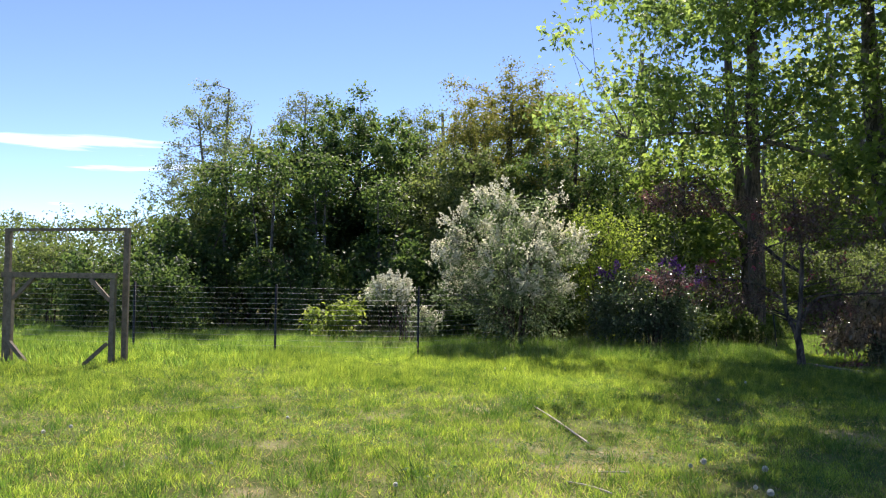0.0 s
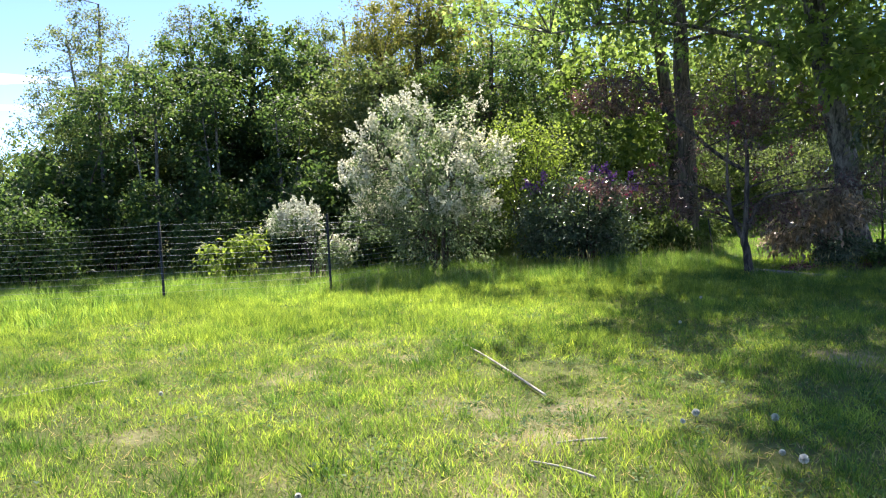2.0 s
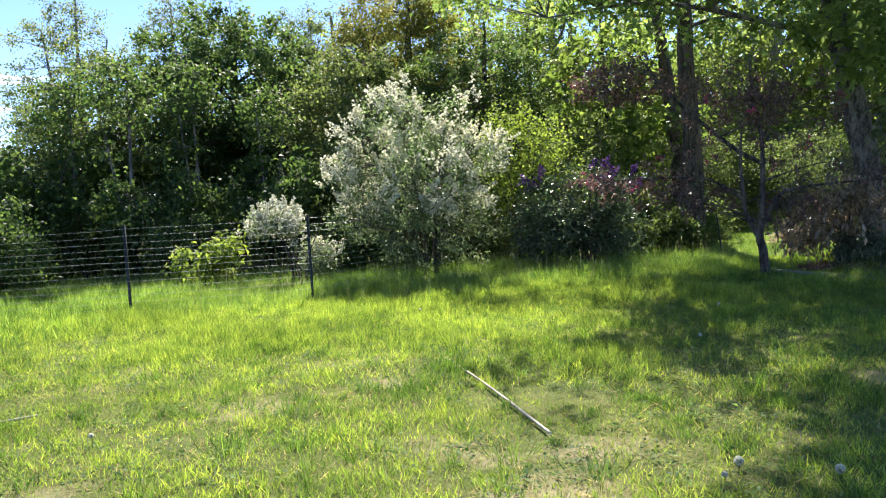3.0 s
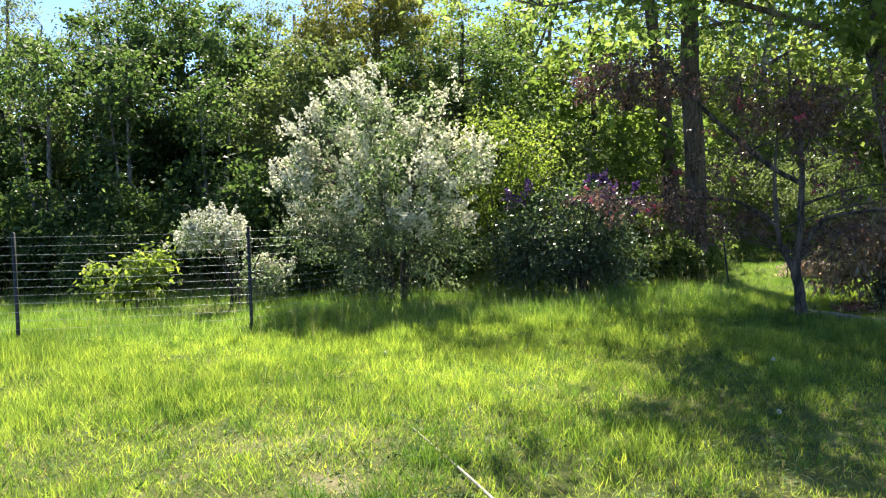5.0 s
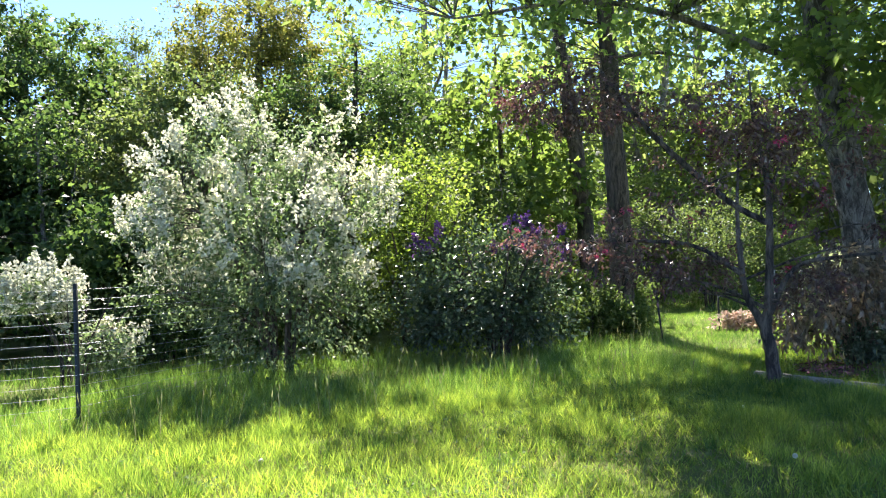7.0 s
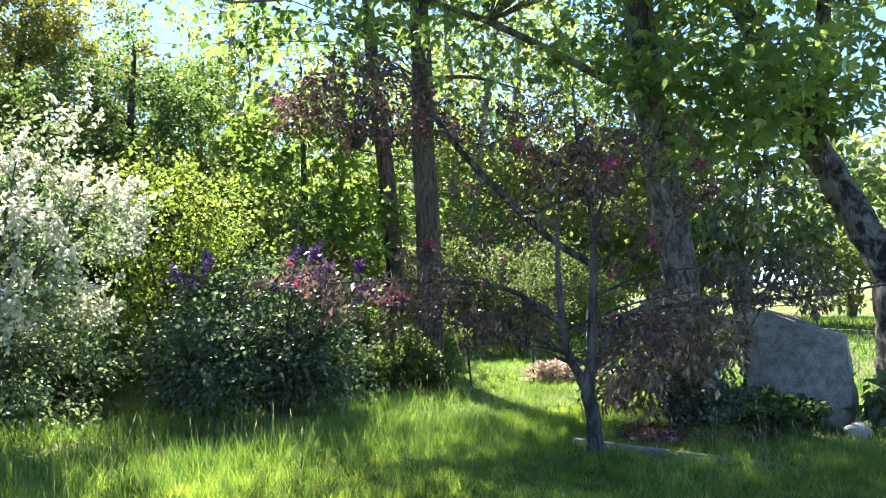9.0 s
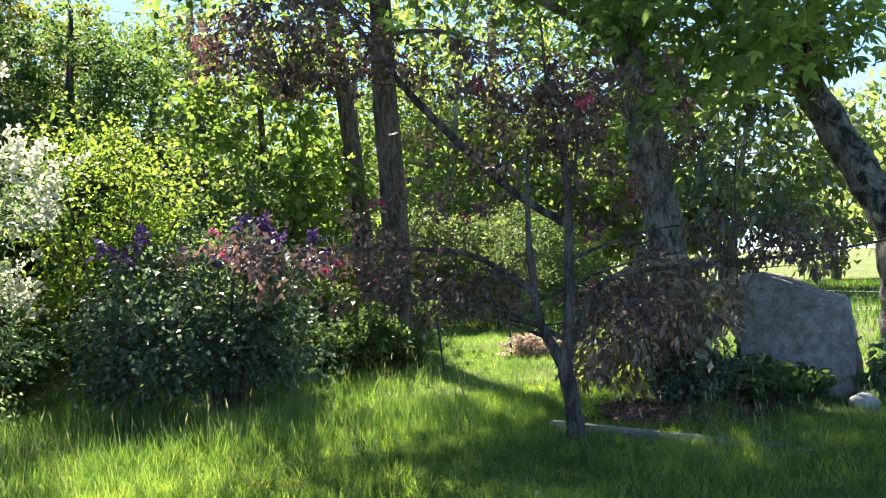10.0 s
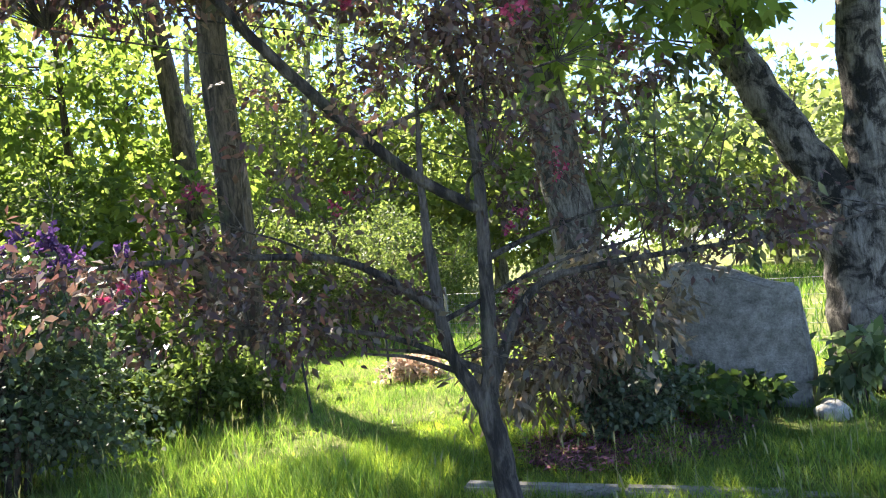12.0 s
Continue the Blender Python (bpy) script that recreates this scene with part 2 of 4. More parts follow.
# ---- mesh helpers ----
def raw_mesh(name, verts, faces, material, smooth=False):
    """A mesh from arrays of corners and of equal-sized faces."""
    me = bpy.data.meshes.new(name)
    verts, faces = np.asarray(verts, dtype=np.float32), np.asarray(faces, dtype=np.int32)
    n, k = faces.shape
    me.vertices.add(len(verts))
    me.vertices.foreach_set("co", verts.ravel())
    me.loops.add(n * k)
    me.loops.foreach_set("vertex_index", faces.ravel())
    me.polygons.add(n)
    me.polygons.foreach_set("loop_start", np.arange(0, n * k, k, dtype=np.int32))
    me.update(calc_edges=True)
    if smooth:
        me.polygons.foreach_set("use_smooth", np.ones(n, dtype=bool))
    me.materials.append(material)
    return me


class Bits:
    """Gathers pieces with four-cornered faces into one mesh."""

    def __init__(self):
        self.v, self.f, self.n = [], [], 0

    def add(self, v, f):
        self.v.append(np.asarray(v, dtype=float))
        self.f.append(np.asarray(f) + self.n)
        self.n += len(v)
        return self

    def part(self, name, material, parent=None, label="", smooth=True):
        ob = new(name, raw_mesh(name, np.concatenate(self.v), np.concatenate(self.f), material, smooth))
        ob.parent = parent
        return tagged(ob, label)


def curve(points, n):
    """n points along a smooth line through the given ones, all columns alike."""
    p = np.asarray(points, dtype=float)
    p = np.vstack([2 * p[0] - p[1], p, 2 * p[-1] - p[-2]])
    out = []
    for s in np.linspace(0, len(p) - 3 - 1e-6, n):
        i, u = int(s), s - int(s)
        a, b, c, d = p[i:i + 4]
        out.append(0.5 * (2 * b + (c - a) * u + (2 * a - 5 * b + 4 * c - d) * u * u + (3 * b - a - 3 * c + d) * u ** 3))
    return np.array(out)


def tube(line, sides=6):
    """A tapered tube along rows of x, y, z, radius, closed to a point at its end."""
    line = np.asarray(line, dtype=float)
    p, r = line[:, :3], np.maximum(line[:, 3], 0.0008)
    d = np.gradient(p, axis=0)
    d /= np.linalg.norm(d, axis=1)[:, None] + 1e-9
    ref = np.array([1.0, 0, 0]) if abs(d[0][0]) < 0.8 else np.array([0, 1.0, 0])
    u = np.cross(d, ref)
    u /= np.linalg.norm(u, axis=1)[:, None] + 1e-9
    w = np.cross(d, u)
    a = np.linspace(0, 2 * np.pi, sides, endpoint=False)
    v = p[:, None] + r[:, None, None] * (np.cos(a)[None, :, None] * u[:, None] + np.sin(a)[None, :, None] * w[:, None])
    i = np.arange(len(p) - 1)[:, None] * sides
    j = np.arange(sides)[None]
    k = (j + 1) % sides
    f = np.stack([i + j, i + k, i + sides + k, i + sides + j], axis=-1).reshape(-1, 4)
    return v.reshape(-1, 3), f


def unit(a):
    return a / (np.linalg.norm(a, axis=-1, keepdims=True) + 1e-9)


def blades(at, way, up, length, width, fold=0.12, bend=0.15, waist=0.42):
    """Leaf after leaf: a kite folded along its rib, from its stalk at `at` towards `way`."""
    way = unit(way)
    side = unit(np.cross(way, up))
    face = np.cross(side, way)
    length, width = np.broadcast_to(length, len(at))[:, None], np.broadcast_to(width, len(at))[:, None]
    mid = at + way * length * waist + face * width * fold
    tip = at + way * length - face * length * bend
    v = np.stack([at, mid + side * width / 2, tip, mid - side * width / 2], axis=1).reshape(-1, 3)
    f = np.arange(len(at) * 4).reshape(-1, 4)
    return v, f


def lobed_leaves(at, way, up, length):
    """Maple leaves: three pointed lobes from one stalk."""
    way = unit(way)
    side = unit(np.cross(way, up))
    face = np.cross(side, way)
    v = [at]
    for turn, size in ((-0.95, 0.8), (0.0, 1.0), (0.95, 0.8)):
        d = way * math.cos(turn) + side * math.sin(turn)
        e = side * math.cos(turn) - way * math.sin(turn)
        ln = length[:, None] * size
        mid = at + d * ln * 0.5 + face * ln * 0.04
        v += [mid + e * ln * 0.24, at + d * ln - face * ln * 0.16, mid - e * ln * 0.24]
    v = np.stack(v, axis=1).reshape(-1, 3)
    i = np.arange(len(at))[:, None] * 10
    f = np.stack([np.concatenate([i, i + 1 + 3 * k, i + 2 + 3 * k, i + 3 + 3 * k], axis=1) for k in range(3)], axis=1).reshape(-1, 4)
    return v, f


def slab(points, bevel=0.01):
    """A bmesh of a convex block with worn edges."""
    bm = bmesh.new()
    bmesh.ops.convex_hull(bm, input=[bm.verts.new(p) for p in points])
    bmesh.ops.dissolve_limit(bm, angle_limit=0.02, verts=bm.verts, edges=bm.edges)
    bmesh.ops.bevel(bm, geom=bm.edges[:], offset=bevel, segments=2, affect="EDGES")
    return bm


def part(name, bm, material, parent=None, label="", smooth=False):
    me = bpy.data.meshes.new(name)
    bm.to_mesh(me)
    bm.free()
    if smooth:
        me.polygons.foreach_set("use_smooth", np.ones(len(me.polygons), dtype=bool))
    me.materials.append(material)
    ob = new(name, me)
    ob.parent = parent
    return tagged(ob, label)


def beam(a, b, wide, deep, bevel=0.006):
    """A sawn timber from a to b."""
    a, b = Vector(a), Vector(b)
    q = (b - a).to_track_quat("Z", "Y").to_matrix()
    return slab([a + q @ Vector((x * wide / 2, y * deep / 2, z * (b - a).length)) for x in (-1, 1) for y in (-1, 1) for z in (0, 1)], bevel)


def base(name, at, label, category, group=""):
    ob = new(name)
    ob.location = at
    ob.empty_display_size = 0.2
    return tagged(ob, label, category, group)


# ---- ground ----
def lie(x, y):
    """The height of the ground."""
    x, y = np.asarray(x, dtype=float), np.asarray(y, dtype=float)
    z = -0.05 + 0.022 * np.sin(1.3 * x + 0.4 * y) * np.cos(0.9 * y - 0.5 * x) + 0.012 * np.sin(3.1 * x + 1.7 * y + 1) * np.sin(2.3 * y - 1.1 * x)
    far = np.clip((np.hypot(x - 2, y - 10) - 25) / 60, 0, 1)
    return z - 0.3 * far


DRY = [(1.15, 6.2, 0.45), (0.55, 5.5, 0.4), (1.7, 7.0, 0.3), (4.0, 7.7, 0.45), (-1.3, 5.4, 0.3), (0.4, 9.0, 0.2)]  # x, y, radius of dry patches
soil = meadow()


def make_ground():
    def axis(low, high, step):
        out = np.array([4, 10, 25, 60, 150, 400, 1200.0])
        return np.concatenate([low - out[::-1], np.arange(low, high + step / 2, step), high + out])
    xs, ys = axis(-14, 20, 0.2), axis(-4, 30, 0.2)
    x, y = np.meshgrid(xs, ys)
    v = np.stack([x, y, lie(x, y)], axis=-1).reshape(-1, 3)
    i = (np.arange(len(ys) - 1)[:, None] * len(xs) + np.arange(len(xs) - 1)[None]).ravel()
    f = np.stack([i, i + 1, i + len(xs) + 1, i + len(xs)], axis=-1)
    tagged(new("ground", raw_mesh("ground", v, f, soil, True)), "uneven grassy meadow ground with dry straw patches", "ground", kind="structure")


make_ground()


def tuft(x, y):
    """How thick the grass grows, from 0 to 1."""
    a = np.sin(2.1 * x + 1.3 * np.sin(1.7 * y)) * np.sin(2.6 * y + 1.1 * np.sin(1.9 * x + 2))
    b = np.sin(5.3 * x + 2.0 * np.sin(3.1 * y + 1)) * np.sin(4.7 * y + 1.5 * np.sin(4.3 * x))
    return np.clip(0.5 + 0.32 * a + 0.3 * b, 0, 1)


def dry(x, y):
    """Dry, thin patches of the lawn."""
    return np.clip(sum(min(1.2, 1.5 * r) * np.exp(-((x - cx) ** 2 + (y - cy) ** 2) / r ** 2) for cx, cy, r in DRY), 0, 1)


def sow(rng, n, x0, x1, y0, y1, inside):
    x, y = rng.uniform(x0, x1, n), rng.uniform(y0, y1, n)
    keep = inside(x, y)
    return x[keep], y[keep]


def grass(name, x, y, tall, wide, material, label, rng, lean=0.35):
    at = np.stack([x, y, lie(x, y) - 0.005], axis=-1)
    way = rng.normal(0, lean, (len(x), 3))
    way[:, 2] = 1
    up = unit(rng.normal(0, 1, (len(x), 3)))
    v, f = blades(at, way, up, tall, wide, 0.1, rng.uniform(0.05, 0.35, len(x))[:, None], 0.35)
    tagged(new(name, raw_mesh(name, v, f, material)), label, "grass", kind="stuff")


def make_grass():
    rng = np.random.default_rng(5)
    # short meadow grass that the walk crosses, thicker and taller towards the fence
    lush = lambda x, y: np.clip((y - 7.5) / 4.0 + 0.25 * np.sin(0.9 * x + 1.3) * np.sin(0.7 * y), 0, 1)
    wedge = lambda x, y: (np.abs(x) < 3.0 + 0.62 * y) & (rng.uniform(0, 1, len(x)) < (0.22 + 0.78 * np.maximum(tuft(x, y), 0.75 * lush(x, y))) * (1 - 0.8 * dry(x, y)))
    x, y = sow(rng, 720000, -8.5, 8.5, 3.6, 15.6, wedge)
    tall = (0.024 + 0.03 * lush(x, y) + (0.07 + 0.04 * lush(x, y)) * tuft(x, y) ** 1.5) * rng.uniform(0.5, 1.45, len(x))
    grass("lawn_grass", x, y, tall, rng.uniform(0.0034, 0.0066, len(x)), lawn_blade, "bright green uneven meadow grass", rng, 0.55)
    # tufts that stand out of it
    cx, cy = sow(rng, 6000, -8.5, 8.5, 3.8, 15.2, lambda x, y: (np.abs(x) < 2.5 + 0.62 * y) & (rng.uniform(0, 1, len(x)) < 0.12 + 0.88 * tuft(0.6 * x, 0.6 * y) ** 3) & (dry(x, y) < 0.4))
    cx, cy = np.append(cx, rng.normal(6.0, 0.28, 40)), np.append(cy, rng.normal(13.15, 0.22, 40))
    many, size = 46, rng.uniform(0.5, 1.3, len(cx)) + 0.7 * (rng.uniform(0, 1, len(cx)) < 0.12) + np.clip((cy - 12.6) / 2.5, 0, 1) * 0.6
    k = np.repeat(np.arange(len(cx)), many)
    dx, dy = rng.normal(0, 0.045, len(k)) * size[k], rng.normal(0, 0.045, len(k)) * size[k]
    at = np.stack([cx[k] + dx, cy[k] + dy, lie(cx[k] + dx, cy[k] + dy) - 0.005], axis=-1)
    way = np.stack([dx * 6 + rng.normal(0, 0.3, len(k)), dy * 6 + rng.normal(0, 0.3, len(k)), np.ones(len(k))], axis=-1)
    v, f = blades(at, way, unit(rng.normal(0, 1, way.shape)), rng.uniform(0.05, 0.135, len(k)) * size[k], rng.uniform(0.0035, 0.0065, len(k)), 0.1, rng.uniform(0.05, 0.5, len(k))[:, None], 0.35)
    tagged(new("grass_tufts", raw_mesh("grass_tufts", v, f, tuft_blade)), "darker green grass tufts across the meadow", "grass", kind="stuff")
    # small round-leaved weeds low in the sward
    cx, cy = sow(rng, 2600, -7.5, 8.0, 3.8, 14.8, lambda x, y: (np.abs(x) < 2.5 + 0.6 * y) & (tuft(0.5 * x + 3, 0.5 * y) > 0.42) & (dry(x, y) < 0.5))
    k = np.repeat(np.arange(len(cx)), 16)
    x, y = cx[k] + rng.normal(0, 0.07, len(k)), cy[k] + rng.normal(0, 0.07, len(k))
    at = np.stack([x, y, lie(x, y) + rng.uniform(0.015, 0.065, len(k))], axis=-1)
    way = rng.normal(0, 1, at.shape) * np.array([1, 1, 0.3])
    v, f = blades(at, way, rng.normal(0, 0.35, at.shape) + np.array([0, 0, 1]), rng.uniform(0.018, 0.04, len(k)), rng.uniform(0.012, 0.022, len(k)), 0.1, 0.1, 0.6)
    tagged(new("lawn_weeds", raw_mesh("lawn_weeds", v, f, weed_leaf)), "small round-leaved green weeds low in the grass", "weed", kind="stuff")
    # straw between the tufts
    thin = lambda x, y: rng.uniform(0, 1, len(x)) < 0.2 + 0.7 * dry(x, y) + 0.15 * np.clip((8 - y) / 3, 0, 1)
    x, y = sow(rng, 110000, -6, 6, 3.6, 12.5, thin)
    grass("dry_grass", x, y, rng.uniform(0.03, 0.10, len(x)), rng.uniform(0.003, 0.0065, len(x)), straw_blade, "dry straw-coloured grass lying between the tufts", rng, 1.5)
    # taller growth along the fence and under the shrubs
    strip = lambda x, y: rng.uniform(0, 1, len(x)) < 0.35 + 0.65 * tuft(x * 0.8, y * 0.8)
    x, y = sow(rng, 125000, -9, 6.4, 13.5, 18.6, lambda x, y: strip(x, y) & (rng.uniform(0, 1, len(x)) < np.clip((y - 13.3) / 1.0, 0.1, 1)))
    grass("tall_grass", x, y, rng.uniform(0.10, 0.34, len(x)) * (0.45 + 0.55 * np.clip((y - 13.4) / 1.2, 0, 1)) * (0.35 + 0.9 * tuft(x * 0.9, y * 1.3)), rng.uniform(0.0035, 0.0065, len(x)), tall_blade, "tall seeding grass along the fence and shrubs", rng, 0.45)
    # the glade behind the crab apple
    x, y = sow(rng, 150000, 4.6, 12.5, 12.0, 23, lambda x, y: strip(x, y) & (((x - 7.85) / 0.9) ** 2 + ((y - 13.75) / 0.7) ** 2 > 1))
    grass("glade_grass", x, y, rng.uniform(0.04, 0.15, len(x)) * (0.4 + 0.9 * tuft(x, y)), rng.uniform(0.004, 0.0075, len(x)), tall_blade, "tall bright grass in the sunlit glade", rng, 0.5)
    # pale seeding stalks
    x, y = sow(rng, 1900, -2.5, 10.0, 11.8, 19.0, lambda x, y: ((y > 13.2) | (x > 5.5)) & (rng.uniform(0, 1, len(x)) < tuft(x, y)))
    n = len(x)
    tall, at = rng.uniform(0.22, 0.45, n), np.stack([x, y, lie(x, y)], axis=-1)
    way = unit(np.stack([rng.normal(0, 0.15, n), rng.normal(0, 0.15, n), np.ones(n)], axis=-1))
    up = unit(rng.normal(0, 1, (n, 3)))
    stalk, f = blades(at, way, up, tall, 0.004, 0.1, 0.02, 0.4)
    heads, g = blades(at + way * tall[:, None] * 0.9, way, up, 0.09, 0.011, 0.1, 0.15, 0.5)
    ob = new("seed_grass", raw_mesh("seed_grass", np.concatenate([stalk, heads]), np.concatenate([f, g + len(stalk)]), seed_head))
    tagged(ob, "pale seeding grass stalks standing over the rest", "grass", kind="stuff")
    # the meadow past the gateway, and the far field
    x, y = sow(rng, 26000, -14, -3, 12.0, 22, strip)
    grass("rough_grass", x, y, rng.uniform(0.08, 0.22, len(x)), rng.uniform(0.012, 0.02, len(x)), tall_blade, "rough grass beyond the timber gateway", rng, 0.35)
    x, y = sow(rng, 36000, 11, 34, 6, 34, strip)
    grass("field_grass", x, y, rng.uniform(0.12, 0.3, len(x)), rng.uniform(0.02, 0.035, len(x)), tuft_blade, "pale green field grass beyond the trees", rng, 0.35)


make_grass()


# ---- growing things ----
def grow(name, at, stems, crowns, clumps, leaves, leaf, leaf_material, bark, label, category="tree", seed=1, spread=0.32, limbs=7,
         droop=0.3, hollow=0.3, sides=9, twig=0.012, blooms=None, group="", lowest=0.5, outward=0.5, lobed=False, rise=0.55):
    """A tree or shrub. stems: lines of (x, y, z, radius) from the base; crowns: (x, y, z, rx, ry, rz) and how thickly leaved; leaf: (length, width);
    blooms: (material, how many, length, width, share of the height below which none grows)."""
    rng = np.random.default_rng(seed)
    at = (at[0], at[1], float(lie(at[0], at[1])) - 0.02)
    tree = base(name, at, label, category, group)
    lines, first = [], None
    for stem in stems:
        line = curve(stem, max(8, 5 * len(stem)))
        wob = rng.normal(0, 0.09, (len(line), 2)) * line[:, 3:4]
        wob[0] = 0
        line[:, :2] += wob
        lines.append(line)
        stem_part = Bits().add(*tube(line, sides)).part("trunk" if category == "tree" else "stem", bark, tree)
        first = first or stem_part
    axis = np.concatenate([l[:, :4] for l in lines])
    # where the boughs carry their leaves
    cr = np.array([(*c, 1.0)[:7] for c in crowns], dtype=float)
    size = (cr[:, 3] * cr[:, 4] * cr[:, 5]) ** 0.75 * cr[:, 6]
    which = rng.choice(len(cr), clumps, p=size / size.sum())
    d = unit(rng.normal(0, 1, (clumps, 3)))
    rad = rng.uniform(hollow ** 3, 1, clumps) ** (1 / 3)
    lump = 1 + 0.15 * np.sin(3 * np.arctan2(d[:, 1], d[:, 0]) + 4 * d[:, 2] + seed) + 0.1 * np.sin(7 * d[:, 0] + 5 * d[:, 2] + 2 * seed)
    heart = cr[which, :3]
    spots = heart + d * cr[which, 3:6] * (rad * lump)[:, None]
    spots[:, 2] = np.maximum(spots[:, 2], lowest * rng.uniform(0.8, 1.3, clumps))
    # limbs reach out to some of them
    sources = [axis[axis[:, 2] > 0.35 * axis[:, 2].max()]]
    hubs = spots[rng.choice(clumps, limbs, replace=False)] if limbs else []
    for hub in hubs:
        hub = hub * np.array([0.8, 0.8, 0.92]) + 0.2 * np.array([*axis[-1, :2], 0])
        want = hub[2] - rise * np.linalg.norm(hub[:2] - axis[:, :2], axis=1)
        i = int(np.argmin(np.abs(axis[:, 2] - want) + (axis[:, 2] < 0.25 * hub[2]) * 3))
        root = axis[i]
        r = root[3] * (0.5 if rise > 0.3 else 0.3)
        mid = (root[:3] + hub) / 2 + np.array([*rng.normal(0, 0.12, 2), 0.12]) * np.linalg.norm(hub - root[:3]) * 0.5
        line = curve([(*root[:3], r), (*mid, r * 0.6), (*hub, max(r * 0.22, 0.006))], 9)
        Bits().add(*tube(line, 6)).part("limb", bark, first)
        sources.append(line[3:])
    src = np.concatenate(sources)
    b = Bits()
    for s in spots:
        i = int(np.argmin(np.linalg.norm(src[:, :3] - s, axis=1) + np.maximum(src[:, 2] - s[2], 0) * 0.6))
        a = src[i, :3]
        r = min(twig, src[i, 3] * 0.7)
        m = (a + s) / 2 + rng.normal(0, 0.06, 3) * np.linalg.norm(s - a) + np.array([0, 0, 0.05])
        b.add(*tube([(*a, r), (*m, r * 0.7), (*s, r * 0.35)], 4))
    b.part("twig_tangle", bark, tree)["kind"] = "stuff"
    n = clumps * leaves
    k = np.repeat(np.arange(clumps), leaves)
    big = rng.uniform(0.6, 1.35, clumps)[k][:, None]
    pos = spots[k] + unit(rng.normal(0, 1, (n, 3))) * rng.uniform(0, 1, (n, 1)) ** 0.75 * np.array([1, 1, 0.72]) * 1.9 * spread * big
    pos[:, 2] = np.maximum(pos[:, 2], rng.uniform(0.03, 0.3, n))
    way = unit(pos - heart[k]) * outward + rng.normal(0, 0.7, (n, 3)) - np.array([0, 0, droop])
    up = rng.normal(0, 0.65, (n, 3)) + np.array([0, 0, 1.0])
    ln = leaf[0] * rng.uniform(0.65, 1.3, n)
    v, f = lobed_leaves(pos, way, up, ln) if lobed else blades(pos, way, up, ln, leaf[1] / leaf[0] * ln)
    crown = Bits().add(v, f).part("crown", leaf_material, tree, smooth=False)
    if blooms:
        mat, many, lb, wb, low = blooms
        top = spots[:, 2].max()
        ok = np.flatnonzero((spots[:, 2] > low * top) & (rad > 0.62))
        each = 6 if many > 100 else 2
        s = spots[np.repeat(rng.choice(ok, many // each), each)]
        many = len(s)
        s = s + rng.normal(0, spread * 0.55, (many, 3))
        s += unit(s - cr[0, :3]) * spread * 0.7
        out = unit(unit(s - cr[0, :3]) * 0.6 + np.array([0, 0, 0.7]) + rng.normal(0, 0.3, (many, 3)))
        per = 20
        along = rng.uniform(0, 1, (many, per, 1))
        p = s[:, None] + out[:, None] * along * lb + rng.normal(0, 1, (many, per, 3)) * (wb * 0.5 * (1.05 - along))
        p = p.reshape(-1, 3)
        v, f = blades(p, rng.normal(0, 1, p.shape), rng.normal(0, 1, p.shape), wb * 0.75, wb * 0.6)
        Bits().add(v, f).part("blossom", mat, crown, smooth=False)
    return tree


def upright(h, r, lean=(0, 0), top=0.3):
    return [(0, 0, 0, r * 1.35), (lean[0] * 0.05, lean[1] * 0.05, 0.08 * h, r), (lean[0] * 0.5, lean[1] * 0.5, 0.5 * h, r * 0.75), (lean[0], lean[1], h, r * top)]


def many_stems(n, h, out, r, seed):
    rng = np.random.default_rng(seed)
    made = []
    for i in range(n):
        a = 2 * math.pi * (i + rng.uniform(0, 0.7)) / n
        o = out * rng.uniform(0.5, 1.1)
        x, y = math.cos(a), math.sin(a)
        made.append([(x * 0.12, y * 0.12, 0, r), (x * o * 0.35, y * o * 0.35, h * 0.45, r * 0.75), (x * o, y * o, h * rng.uniform(0.85, 1.1), r * 0.3)])
    return made


# the big maples
grow("maple_tree", (8.8, 14.7), [[(0, 0, 0, 0.32), (-0.01, 0.03, 0.4, 0.235), (-0.2, 0.09, 2.0, 0.205), (-0.72, 0.02, 4.2, 0.18), (-0.8, 0.2, 7.5, 0.10), (-0.6, 0.3, 10.5, 0.04)]],
     [(-1.0, -1.8, 8.3, 3.0, 2.6, 1.7), (0.4, -0.6, 10.0, 2.6, 2.4, 1.4), (-1.7, -0.7, 4.3, 2.6, 1.9, 0.8, 0.95), (-3.5, -2.1, 8.6, 2.5, 2.6, 1.2, 3.6), (-3.8, 0.3, 7.2, 2.2, 2.0, 1.2, 1.5), (-4.1, -0.6, 4.7, 1.9, 1.6, 0.6, 1.7), (-5.9, 2.0, 5.0, 1.0, 1.2, 0.5, 0.8), (-6.4, -0.8, 6.0, 0.9, 0.9, 0.8, 0.7)], 730, 45, (0.102, 0.08), maple_leaf, grey_bark,
     "tall maple with a thick grey leaning trunk", lobed=True, seed=11, rise=0.12, spread=0.36, limbs=12, lowest=2.9, droop=0.5, hollow=0.5)
